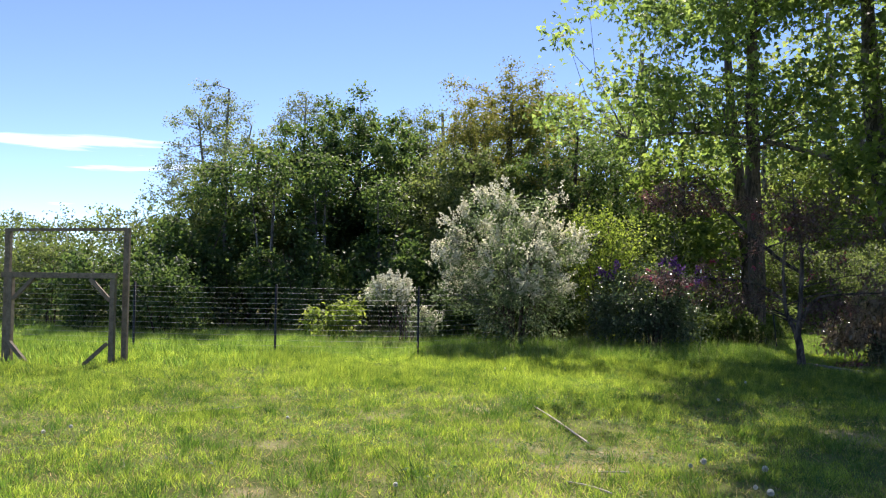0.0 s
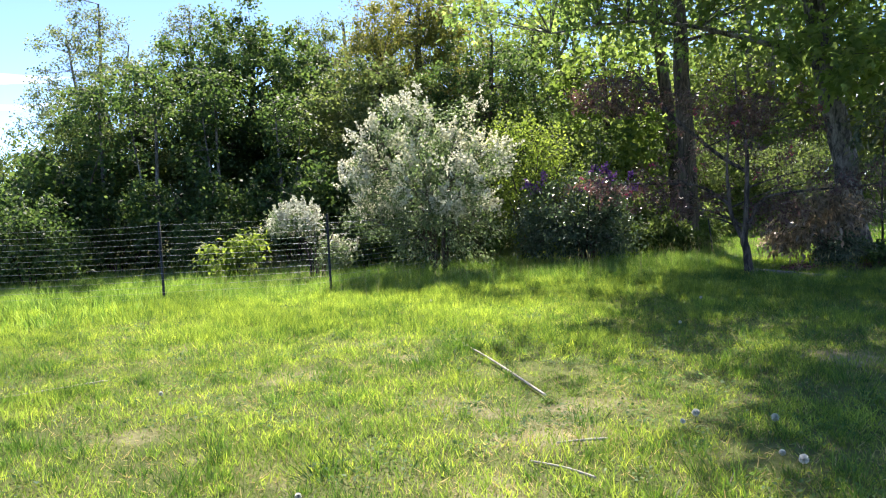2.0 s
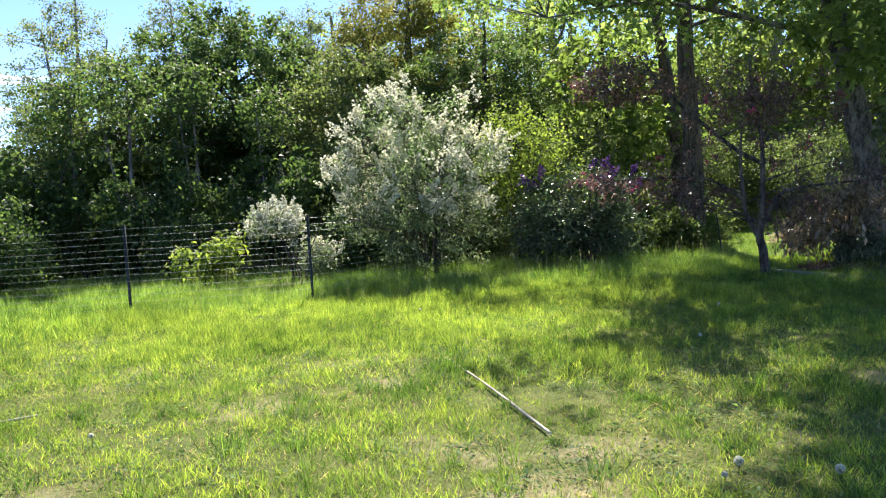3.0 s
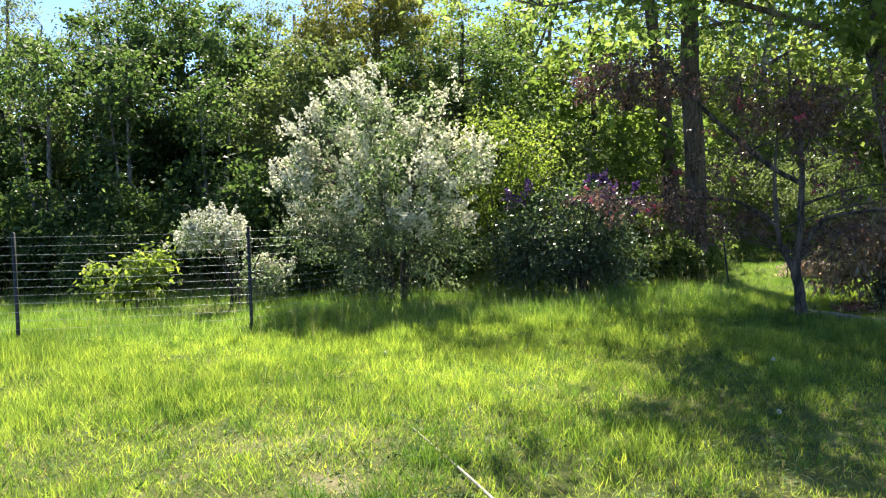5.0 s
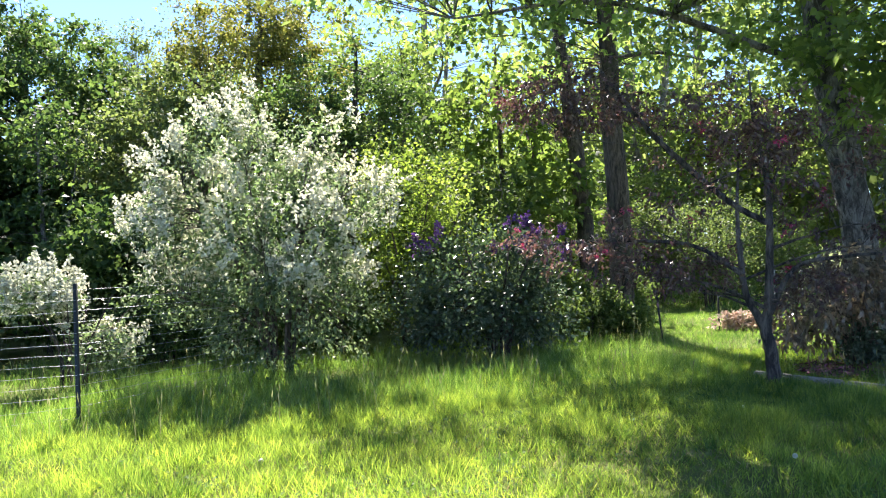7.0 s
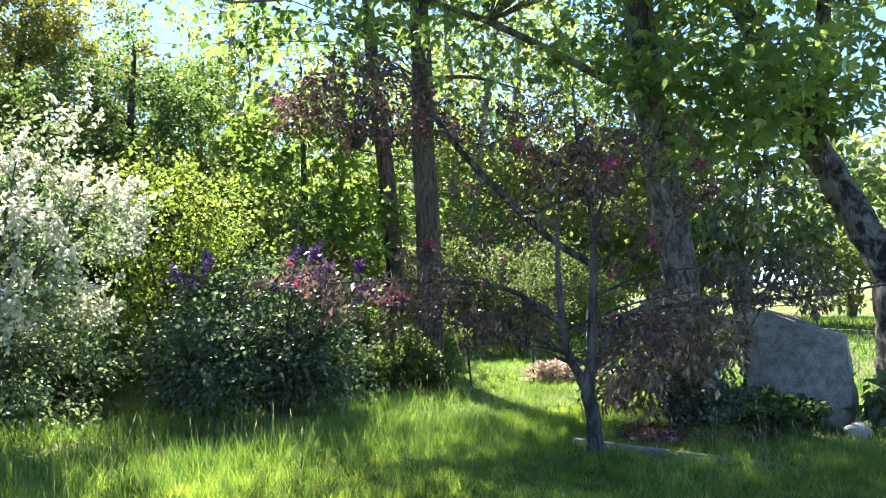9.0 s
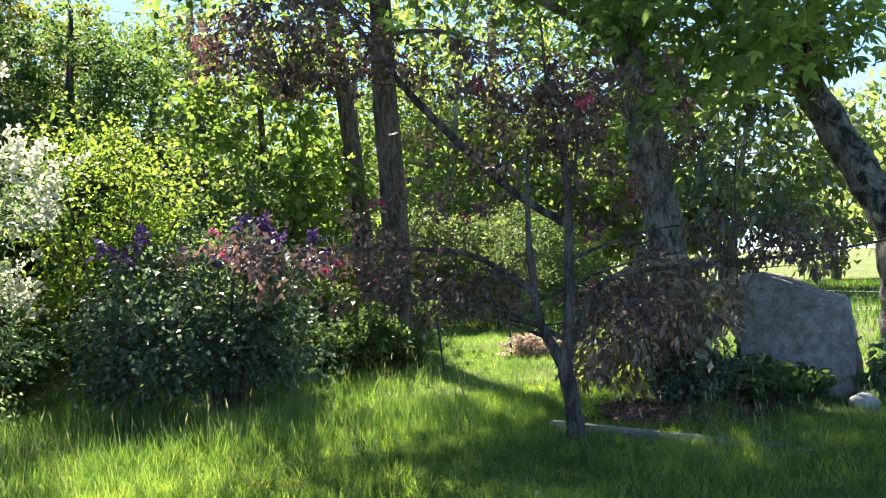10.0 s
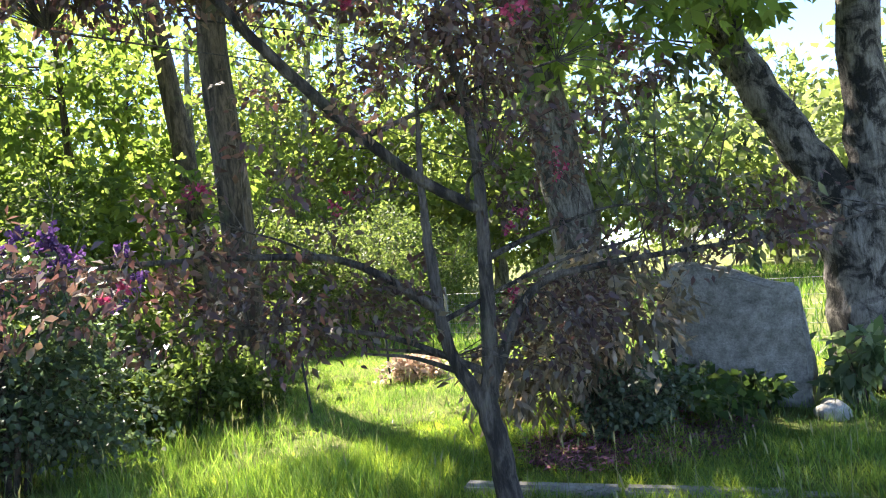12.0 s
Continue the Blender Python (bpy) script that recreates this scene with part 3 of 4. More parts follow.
grow("maple_tree", (10.05, 12.95), [
    [(0, 0, 0, 0.38), (0, 0, 0.5, 0.27), (-0.02, 0.05, 1.3, 0.26), (-0.08, 0.2, 1.8, 0.19), (-0.27, 0.62, 2.7, 0.165), (-0.5, 1.15, 4.0, 0.14), (-0.9, 2.2, 6.5, 0.08)],
    [(0.02, -0.04, 1.0, 0.22), (0.05, -0.12, 1.8, 0.185), (0.08, -0.14, 3.5, 0.165), (0.15, -0.2, 8.0, 0.09)],
    [(-0.33, 0.76, 3.05, 0.10), (-0.31, 0.72, 3.6, 0.10), (-0.25, 0.55, 6.0, 0.05)]],
     [(-0.6, 0.4, 6.6, 3.2, 3.4, 2.2), (0.3, -0.6, 8.6, 2.8, 2.6, 2.0), (-1.6, 0.5, 3.4, 1.6, 1.7, 0.45, 2.2), (-2.4, -2.6, 6.6, 2.4, 2.4, 1.3, 1.5)], 370, 42, (0.14, 0.11), maple_leaf, black_bark,
     "forked maple with dark mottled bark beside the stone", lobed=True, seed=12, rise=0.15, spread=0.34, limbs=10, lowest=2.7, droop=0.6, hollow=0.5)
grow("maple_tree", (7.33, 18.4), [[(0, 0, 0, 0.30), (0, 0, 0.4, 0.21), (-0.05, 0, 3.0, 0.18), (-0.1, 0.1, 6.5, 0.13), (0, 0, 11.5, 0.04)]],
     [(-0.6, 0.4, 8.8, 2.2, 2.2, 1.7, 1.2), (2.4, 0.2, 9.8, 2.4, 2.2, 1.6, 0.6), (-2.0, 0.3, 5.3, 1.6, 1.1, 0.7, 1.1), (0.6, 0.8, 5.2, 2.4, 1.2, 0.8, 0.3)], 170, 44, (0.14, 0.11), maple_leaf, brown_bark,
     "tall straight maple with a bare grey-brown trunk", seed=13, rise=0.1, spread=0.38, limbs=6, lowest=3.6, droop=0.45, hollow=0.5)
grow("maple_tree", (8.5, 21.6), [[(0, 0, 0, 0.28), (0, 0, 0.4, 0.19), (-0.25, 0, 3.0, 0.17), (-0.6, 0.1, 6.5, 0.12), (-0.9, 0, 11.0, 0.04)]],
     [(0.0, 0.4, 10.4, 2.8, 2.2, 1.5), (-1.2, 0.6, 10.2, 2.2, 2.0, 1.2)], 130, 50, (0.14, 0.11), lime_leaf, brown_bark,
     "tall slightly leaning maple with lit yellow-green leaves", seed=14, spread=0.4, limbs=5, lowest=3.6, droop=0.45, hollow=0.5)

grow("maple_tree", (6.9, 22.2), [upright(5.6, 0.09, (-0.2, 0)), upright(4.6, 0.07, (0.9, 0.2))], [(-0.3, -0.2, 4.3, 1.9, 1.4, 1.3), (0.6, -0.2, 2.7, 1.7, 1.3, 1.1), (-0.9, -0.3, 2.2, 1.2, 1.0, 0.8)], 105, 28, (0.17, 0.13), glow_leaf, brown_bark,
     "young maple with broad sunlit yellow-green leaves", lobed=True, seed=15, spread=0.34, limbs=7, lowest=1.2, droop=0.6)

# the wood behind the fence
grow("maple_tree", (-2.9, 25.0), [upright(6.2, 0.2, (0.2, 0))], [(0, 0, 4.3, 2.7, 2.6, 2.7), (-1.0, -0.6, 2.4, 2.0, 1.6, 1.6), (1.2, -0.3, 2.6, 1.8, 1.6, 1.8)], 420, 162, (0.096, 0.077), maple_dark, brown_bark,
     "dense dark green maple with a rounded crown", seed=21, spread=0.237, limbs=10, lowest=0.9, hollow=0.3)
grow("maple_tree", (-5.7, 23.2), [upright(5.0, 0.14, (0.2, 0)), upright(4.4, 0.12, (-0.7, 0.2))], [(0, 0, 3.6, 1.7, 1.7, 2.1), (-0.8, -0.4, 2.2, 1.6, 1.5, 1.7), (0.9, 0, 2.4, 1.5, 1.3, 1.8)], 300, 143, (0.070, 0.054), wood_leaf, brown_bark,
     "mid-green leafy tree at the wood's edge", seed=22, spread=0.230, limbs=8, lowest=0.6, hollow=0.25)
grow("aspen_tree", (-8.6, 30.0), [upright(8.4, 0.11, (0.3, 0)), upright(7.4, 0.09, (-0.9, 0.2)), upright(7.0, 0.08, (1.2, 0))], [(-0.1, 0, 6.9, 1.5, 1.5, 1.9), (-1.0, 0, 4.6, 1.5, 1.4, 1.7)], 170, 61, (0.08, 0.064), aspen_leaf, pale_bark,
     "thin pale aspen with sparse leaves", seed=23, spread=0.209, limbs=8, lowest=1.5, outward=0.2)
grow("aspen_tree", (-5.9, 32.0), [upright(8.6, 0.1, (0.2, 0)), upright(8.2, 0.09, (1.5, 0.2))], [(0.3, 0, 7.2, 1.7, 1.4, 1.5)], 110, 49, (0.08, 0.064), aspen_leaf, pale_bark,
     "thin pale aspen with sparse leaves", seed=24, spread=0.213, limbs=8, lowest=1.5, outward=0.2)
grow("birch_tree", (-0.7, 27.0), [upright(5.6, 0.11, (0.1, 0)), upright(4.8, 0.07, (0.7, 0.2)), upright(4.6, 0.07, (-0.8, 0))], [(0, 0, 5.2, 1.5, 1.5, 2.4), (0, -0.5, 3.0, 1.8, 1.5, 2.0)], 210, 122, (0.064, 0.048), wood_leaf, pale_bark,
     "slender green birch rising between maples", seed=25, spread=0.223, limbs=7, lowest=1.0)
grow("oak_tree", (2.0, 26.0), [upright(7.2, 0.2, (0.2, 0))], [(0, 0, 5.7, 2.4, 2.3, 2.4, 1.7), (-1.2, -0.4, 3.4, 2.2, 1.8, 2.0), (1.3, -0.2, 3.2, 2.0, 1.8, 2.0)], 500, 143, (0.077, 0.054), yellow_leaf, brown_bark,
     "tall tree with bronze-yellow young spring leaves", seed=26, spread=0.251, limbs=9, lowest=0.8)
grow("oak_tree", (5.9, 27.5), [upright(7.0, 0.18, (0.2, 0))], [(0, 0, 4.8, 2.3, 2.2, 2.5), (-1.2, -0.4, 2.8, 2.0, 1.8, 1.8), (1.5, 0, 3.0, 2.0, 1.8, 1.8)], 300, 143, (0.077, 0.058), glow_leaf, brown_bark,
     "green woodland tree behind the shrubs", seed=27, spread=0.251, limbs=8, lowest=0.8)
grow("maple_tree", (3.6, 22.5), [upright(5.6, 0.12, (0.2, 0))], [(0, 0, 3.6, 1.8, 1.7, 2.1), (0.6, -0.4, 2.0, 1.6, 1.4, 1.4)], 240, 143, (0.077, 0.058), maple_dark, brown_bark,
     "small dark green maple behind the flowering shrub", seed=28, spread=0.230, limbs=6, lowest=0.7)
grow("maple_tree", (0.6, 21.8), [upright(4.6, 0.12, (0.2, 0))], [(0, 0, 3.0, 1.9, 1.6, 1.9)], 200, 143, (0.077, 0.058), wood_leaf, brown_bark,
     "small leafy maple behind the flowering shrub", seed=29, spread=0.230, limbs=6, lowest=0.7)

back = grow("maple_tree", (11.8, 29.5), [upright(8.0, 0.17, (0.3, 0)), upright(7.0, 0.12, (-1.2, 0.3))], [(0, 0, 5.4, 2.8, 2.6, 2.8), (-1.4, -0.6, 3.0, 2.2, 1.8, 2.0), (1.4, 0, 2.6, 2.2, 1.8, 1.8)], 200, 40, (0.15, 0.11), back_leaf, pale_bark,
     "sunlit yellow-green maple behind the glade", seed=30, spread=0.42, limbs=8, lowest=0.6, group="trees behind the glade")
for x, y, turn, s in ((15.8, 31.5, 120, 1.55), (8.0, 31.5, 240, 1.3), (4.2, 33.0, 60, 1.1), (0.2, 34.0, 180, 1.05), (20.5, 35.0, 300, 1.75), (26.5, 33.0, 30, 1.7)):
    copy_thing(back, pose(x, y, float(lie(x, y)), 0, 0, turn) @ Matrix.Scale(s, 4))

# undergrowth along the wood's edge
hedge = grow("wild_shrub", (-8.3, 21.5), many_stems(5, 2.2, 1.0, 0.03, 3), [(0, 0, 1.6, 1.6, 1.2, 1.4), (0.7, -0.3, 0.9, 1.2, 1.0, 0.8)], 170, 50, (0.085, 0.062), wood_leaf, brown_bark,
             "leafy green wild shrub at the wood's edge", "shrub", seed=31, spread=0.22, limbs=4, lowest=0.2, group="wild shrubs at the wood's edge")
pale = grow("wild_shrub", (-10.6, 23.0), many_stems(6, 2.4, 1.0, 0.03, 4), [(0, 0, 1.7, 1.7, 1.2, 1.35), (-0.8, -0.3, 1.0, 1.2, 1.0, 0.9)], 170, 44, (0.085, 0.062), lime_leaf, pale_bark,
            "pale yellow-green wild shrub behind the gateway", "shrub", seed=32, spread=0.22, limbs=4, lowest=0.2, group="wild shrubs at the wood's edge")
dim = grow("wild_shrub", (-3.6, 19.6), many_stems(6, 1.9, 0.9, 0.025, 5), [(0, 0, 1.2, 1.6, 1.0, 1.0)], 130, 60, (0.10, 0.07), maple_dark, brown_bark,
           "dark green undergrowth shrub behind the wire fence", "shrub", seed=33, spread=0.23, limbs=4, lowest=0.15, group="wild shrubs at the wood's edge")
for ob, x, y, turn, s in ((dim, -6.7, 20.8, 70, 1.3), (hedge, -10.2, 20.6, 200, 0.75), (pale, -12.9, 23.5, 90, 0.95), (pale, -15.3, 24.5, 210, 0.95), (pale, -8.6, 24.6, 150, 1.1),
                          (dim, -1.2, 20.0, 100, 1.1), (dim, -5.4, 20.2, 190, 0.75), (dim, 1.6, 19.8, 60, 1.25), (pale, 5.6, 20.6, 250, 0.95), (pale, 6.2, 23.4, 20, 1.25), (pale, 9.6, 23.6, 140, 0.9),
                          (hedge, -13.6, 26.5, 20, 1.05), (hedge, 0.8, 23.8, 120, 1.4), (pale, 8.4, 26.2, 300, 1.1), (hedge, -18.0, 25.0, 300, 1.2), (pale, 8.6, 28.0, 30, 1.2), (pale, 11.4, 27.6, 110, 1.15), (pale, 14.4, 28.8, 260, 1.3), (hedge, 6.0, 29.5, 200, 1.3), (hedge, -5.0, 27.6, 60, 1.7), (hedge, -2.0, 29.2, 250, 1.7), (hedge, -7.6, 26.8, 140, 1.5), (hedge, 2.6, 29.6, 20, 1.7), (dim, -6.3, 17.6, 320, 0.8), (dim, -8.2, 18.3, 80, 0.85), (dim, 0.2, 18.1, 140, 0.55), (dim, 2.5, 18.0, 20, 0.5), (dim, -2.9, 18.5, 230, 0.6), (dim, 4.9, 18.5, 290, 0.6), (hedge, 11.5, 21.8, 100, 0.8), (pale, 13.5, 23.6, 200, 0.85), (hedge, 10.2, 22.9, 320, 0.8), (pale, 15.6, 24.4, 10, 0.75)):
    copy_thing(ob, pose(x, y, float(lie(x, y)), 0, 0, turn) @ Matrix.Scale(s, 4))

# young trees with bare lower stems along the dark edge of the wood
young = grow("young_maple_tree", (-4.5, 20.3), [upright(4.4, 0.055, (0.15, 0)), upright(3.6, 0.04, (-0.5, 0.1))], [(0, 0, 3.9, 1.0, 0.9, 0.8), (-0.4, 0.1, 3.0, 0.8, 0.7, 0.6)], 34, 50, (0.095, 0.075), maple_dark, grey_bark,
             "thin young maple with bare stems at the wood's edge", seed=36, spread=0.25, limbs=4, lowest=1.9, group="young trees behind the fence")
for x, y, turn, k in ((-3.2, 21.0, 80, 1.0), (-5.9, 21.2, 300, 0.95), (-1.6, 20.4, 200, 0.85)):
    copy_thing(young, pose(x, y, float(lie(x, y)), 0, 0, turn) @ Matrix.Scale(k, 4))

# sunlit trees past the field, distance haze put into their leaf colour
field = grow("field_tree", (27.0, 37.0), many_stems(4, 4.6, 1.4, 0.09, 6), [(0, 0, 3.9, 2.8, 2.4, 2.4), (0.9, 0.2, 2.0, 2.6, 2.0, 1.6), (-1.5, 0, 2.8, 2.0, 1.8, 1.6)], 125, 30, (0.26, 0.19), far_leaf, pale_bark,
             "sunlit tree beyond the field, leaves paled as by haze", "tree", seed=34, spread=0.5, limbs=5, lowest=0.4, group="trees beyond the field")
for x, y, turn, k in ((22.0, 41.0, 40, 1.2), (33.0, 36.5, 100, 1.1), (37.5, 31.0, 160, 1.2), (41.0, 26.5, 220, 1.05), (43.0, 21.0, 280, 1.2), (44.0, 15.5, 330, 1.1), (46.0, 9.0, 20, 1.2), (31.5, 41.5, 70, 1.5), (45.5, 30.0, 190, 1.5), (16.5, 43.0, 10, 1.4), (25.5, 27.5, 130, 1.5), (23.0, 33.5, 200, 1.35), (33.5, 24.5, 20, 1.4), (17.5, 36.5, 80, 1.3), (36.0, 14.0, 80, 1.5), (28.5, 18.0, 310, 1.2), (30.0, 11.5, 60, 1.2)):
    copy_thing(field, pose(x, y, float(lie(x, y)), 0, 0, turn) @ Matrix.Scale(k, 4))

# flowering shrubs
grow("flowering_shrub", (1.55, 16.5), many_stems(12, 2.6, 1.0, 0.022, 7), [(0, 0, 1.7, 1.25, 1.1, 1.0), (-0.6, 0, 2.85, 0.5, 0.6, 0.5), (-1.0, 0, 2.35, 0.42, 0.5, 0.45), (0.3, 0.1, 2.7, 0.6, 0.6, 0.5), (0.95, 0, 2.15, 0.5, 0.6, 0.45), (-1.1, -0.1, 1.75, 0.55, 0.6, 0.55), (-1.35, 0, 1.0, 0.5, 0.5, 0.4), (0, -0.1, 0.8, 1.25, 1.1, 0.7), (0, -0.7, 1.4, 0.9, 0.4, 0.7, 0.8)], 430, 38, (0.06, 0.032), silver_leaf, brown_bark,
     "large shrub covered in white flower panicles", "shrub", seed=41, spread=0.17, limbs=8, lowest=0.2, twig=0.008, blooms=(white_bloom, 620, 0.2, 0.066, 0.36))
grow("flowering_shrub", (-0.75, 16.5), many_stems(7, 1.0, 0.6, 0.02, 8), [(-0.42, 0, 1.08, 0.5, 0.45, 0.2), (0.3, 0, 0.5, 0.32, 0.35, 0.26)], 100, 36, (0.055, 0.03), silver_leaf, brown_bark,
     "small arching shrub with white flower panicles", "shrub", seed=42, spread=0.14, limbs=4, lowest=0.2, twig=0.006, blooms=(white_bloom, 210, 0.12, 0.06, 0.4))
grow("sapling", (-2.25, 16.6), many_stems(3, 0.8, 0.4, 0.012, 9), [(-0.2, 0, 0.5, 0.42, 0.35, 0.32), (0.2, 0, 0.6, 0.3, 0.3, 0.36)], 46, 30, (0.10, 0.055), sapling_leaf, brown_bark,
     "small sunlit yellow-green sapling behind the fence", "shrub", seed=43, spread=0.12, limbs=0, lowest=0.2, twig=0.005)
grow("wild_shrub", (3.65, 18.1), many_stems(7, 2.2, 0.8, 0.025, 10), [(-0.1, 0, 2.05, 0.85, 0.8, 1.0), (0.4, 0, 1.2, 1.2, 1.0, 0.9)], 230, 44, (0.062, 0.044), sapling_leaf, brown_bark,
     "light green shrub between the flowering shrubs", "shrub", seed=44, hollow=0.55, spread=0.2, limbs=4, lowest=0.2, twig=0.006)
grow("lilac_shrub", (4.5, 16.8), many_stems(9, 1.6, 1.0, 0.025, 11), [(-0.3, 0, 1.1, 1.1, 0.8, 0.7), (-0.6, -0.2, 0.6, 0.8, 0.7, 0.5), (0.4, -0.1, 0.65, 0.65, 0.6, 0.55), (0.15, 0, 1.35, 0.6, 0.5, 0.4)], 235, 60, (0.062, 0.042), shrub_leaf, brown_bark,
     "dark glossy lilac shrub with purple flower heads", "shrub", seed=45, spread=0.17, limbs=5, lowest=0.15, twig=0.007, blooms=(lilac_bloom, 44, 0.14, 0.075, 0.76))

# the purple crab apple
grow("crab_apple_tree", (6.03, 13.3), [
    [(0.03, -0.02, -0.05, 0.085), (0.02, -0.01, 0.25, 0.066), (-0.02, 0.02, 0.63, 0.058), (0.0, 0, 0.85, 0.046), (0.02, -0.02, 1.47, 0.036), (0.01, -0.01, 2.1, 0.026), (-0.07, 0.05, 2.65, 0.016), (-0.1, 0.08, 3.2, 0.008)],
    [(-0.02, 0.02, 0.6, 0.045), (-0.16, 0.13, 0.95, 0.034), (-0.2, 0.16, 1.4, 0.029), (-0.21, 0.17, 1.75, 0.02), (-0.14, 0.22, 2.3, 0.01)],
    [(0.01, -0.01, 1.66, 0.03), (-0.24, 0.18, 1.86, 0.03), (-0.58, 0.35, 2.2, 0.031), (-1.05, 0.45, 2.66, 0.026), (-1.5, 0.6, 3.3, 0.009)],
    [(-0.19, 0.15, 1.16, 0.03), (-0.5, 0.36, 1.42, 0.021), (-0.8, 0.5, 1.5, 0.018), (-1.5, 0.75, 1.53, 0.013), (-2.1, 0.9, 1.5, 0.006)],
    [(-0.01, 0.01, 0.72, 0.034), (0.2, -0.14, 1.2, 0.024), (0.55, -0.38, 1.31, 0.018), (1.4, -0.95, 1.38, 0.012), (2.2, -1.5, 1.52, 0.006)],
    [(0.02, -0.02, 1.4, 0.02), (0.3, -0.12, 1.5, 0.012), (0.75, -0.3, 1.62, 0.007), (1.2, -0.5, 1.6, 0.004)],
    [(0.01, -0.01, 2.0, 0.018), (0.15, 0.0, 2.2, 0.012), (0.22, 0.1, 2.6, 0.008), (0.3, 0.1, 3.0, 0.004)]],
     [(0, 0, 2.2, 1.2, 1.0, 0.7, 0.4), (0.02, 0.05, 2.5, 0.5, 0.45, 0.32, 1.5), (-1.5, 0.6, 1.5, 1.2, 0.8, 0.3, 0.55), (1.2, -0.8, 1.5, 1.0, 0.6, 0.22, 0.7), (-0.6, 0.3, 2.9, 1.2, 1.0, 0.3, 0.35), (-1.75, 0.7, 2.95, 0.8, 0.7, 0.35, 1.5), (0.4, -0.1, 1.0, 0.6, 0.45, 0.25, 1.3), (-0.8, 0.5, 1.15, 0.8, 0.5, 0.22, 0.8)], 400, 28, (0.058, 0.028), purple_leaf, crab_bark,
     "small purple-leaved crab apple with spreading dark limbs", seed=51, spread=0.09, limbs=9, rise=0.31, lowest=0.85, twig=0.004, hollow=0.2, droop=0.4,
     blooms=(pink_bloom, 26, 0.06, 0.036, 0.3))
grow("bronze_shrub", (7.75, 13.95), many_stems(9, 1.1, 0.6, 0.012, 12), [(0, 0, 0.95, 0.75, 0.6, 0.48), (-0.3, 0.3, 0.5, 0.6, 0.5, 0.32)], 120, 26, (0.11, 0.042), bronze_leaf, brown_bark,
     "bushy shrub with drooping bronze leaves in mulch", "shrub", seed=52, spread=0.13, limbs=0, lowest=0.15, twig=0.006, droop=0.9)
grow("leaf_heap", (9.2, 17.85), many_stems(4, 0.16, 0.2, 0.006, 13), [(0.05, 0, 0.05, 0.3, 0.22, 0.05), (-0.28, 0.1, 0.03, 0.16, 0.14, 0.03), (0.3, -0.12, 0.02, 0.2, 0.12, 0.02)], 38, 22, (0.08, 0.05), pink_leaf, brown_bark,
     "low sunlit heap of pinkish dead leaves", "leaf heap", seed=53, spread=0.08, limbs=0, lowest=0.03, twig=0.004)
under = grow("wild_shrub", (6.45, 17.8), many_stems(6, 0.6, 0.4, 0.01, 16), [(0, 0, 0.4, 0.5, 0.4, 0.34), (0.25, 0.1, 0.7, 0.3, 0.3, 0.2)], 64, 36, (0.075, 0.05), lime_leaf, brown_bark,
     "low leafy green undergrowth round the trunks", "shrub", seed=56, spread=0.12, limbs=0, lowest=0.06, twig=0.005, group="undergrowth in the glade")
for x, y, turn, k in ((7.0, 17.75, 100, 0.75), (5.9, 17.6, 220, 0.75), (7.9, 18.9, 40, 0.8), (6.1, 18.6, 310, 1.3), (8.7, 20.6, 80, 1.2), (7.7, 20.0, 190, 1.1)):
    copy_thing(under, pose(x, y, float(lie(x, y)), 0, 0, turn) @ Matrix.Scale(k, 4))
grow("evergreen_shrub", (7.98, 13.8), many_stems(7, 0.4, 0.35, 0.01, 17), [(0, 0, 0.3, 0.46, 0.4, 0.28), (-0.3, 0.05, 0.2, 0.3, 0.3, 0.16)], 90, 40, (0.05, 0.03), shrub_leaf, brown_bark,
     "low dark green shrub in the mulch bed", "shrub", seed=57, spread=0.1, limbs=0, lowest=0.04, twig=0.005)
grow("broad_leaf_plant", (9.42, 12.8), many_stems(5, 0.5, 0.22, 0.008, 18), [(0, 0, 0.4, 0.24, 0.22, 0.25)], 22, 9, (0.17, 0.085), silver_leaf, brown_bark,
     "grey-green broad-leaved plant between stone and maple", "plant", seed=58, spread=0.1, limbs=0, lowest=0.08, twig=0.005, droop=0.7)
grow("cherry_sapling", (8.8, 14.0), [[(0, 0, 0, 0.02), (-0.05, -0.05, 1.2, 0.016), (0.02, -0.02, 2.2, 0.01), (0.1, -0.1, 3.2, 0.004)], [(0, 0, 0.9, 0.01), (0.3, -0.3, 1.7, 0.008), (0.45, -0.5, 2.5, 0.003)], [(0, 0, 0.7, 0.01), (-0.35, -0.1, 1.4, 0.007), (-0.7, -0.2, 1.95, 0.003)], [(0, -0.03, 1.6, 0.009), (0.4, -0.35, 2.3, 0.006), (0.6, -0.5, 2.9, 0.003)]],
     [(0.05, -0.1, 2.2, 0.75, 0.6, 0.7, 0.9), (0.4, -0.4, 1.6, 0.55, 0.5, 0.4, 1.2), (0.25, -0.2, 2.85, 0.5, 0.4, 0.3)], 72, 11, (0.12, 0.05), cherry_leaf, brown_bark,
     "thin cherry sapling with drooping dark leaves beside the stone", "tree", seed=55, spread=0.12, limbs=0, lowest=1.1, twig=0.006, droop=1.0)
weed = grow("leafy_weed", (8.75, 13.75), many_stems(5, 0.3, 0.2, 0.005, 14), [(0, 0, 0.22, 0.24, 0.2, 0.14)], 16, 12, (0.10, 0.075), maple_dark, brown_bark,
     "broad-leaved green weed at the stone's foot", "weed", seed=54, spread=0.07, limbs=0, lowest=0.06, twig=0.004, group="weeds at the stone")
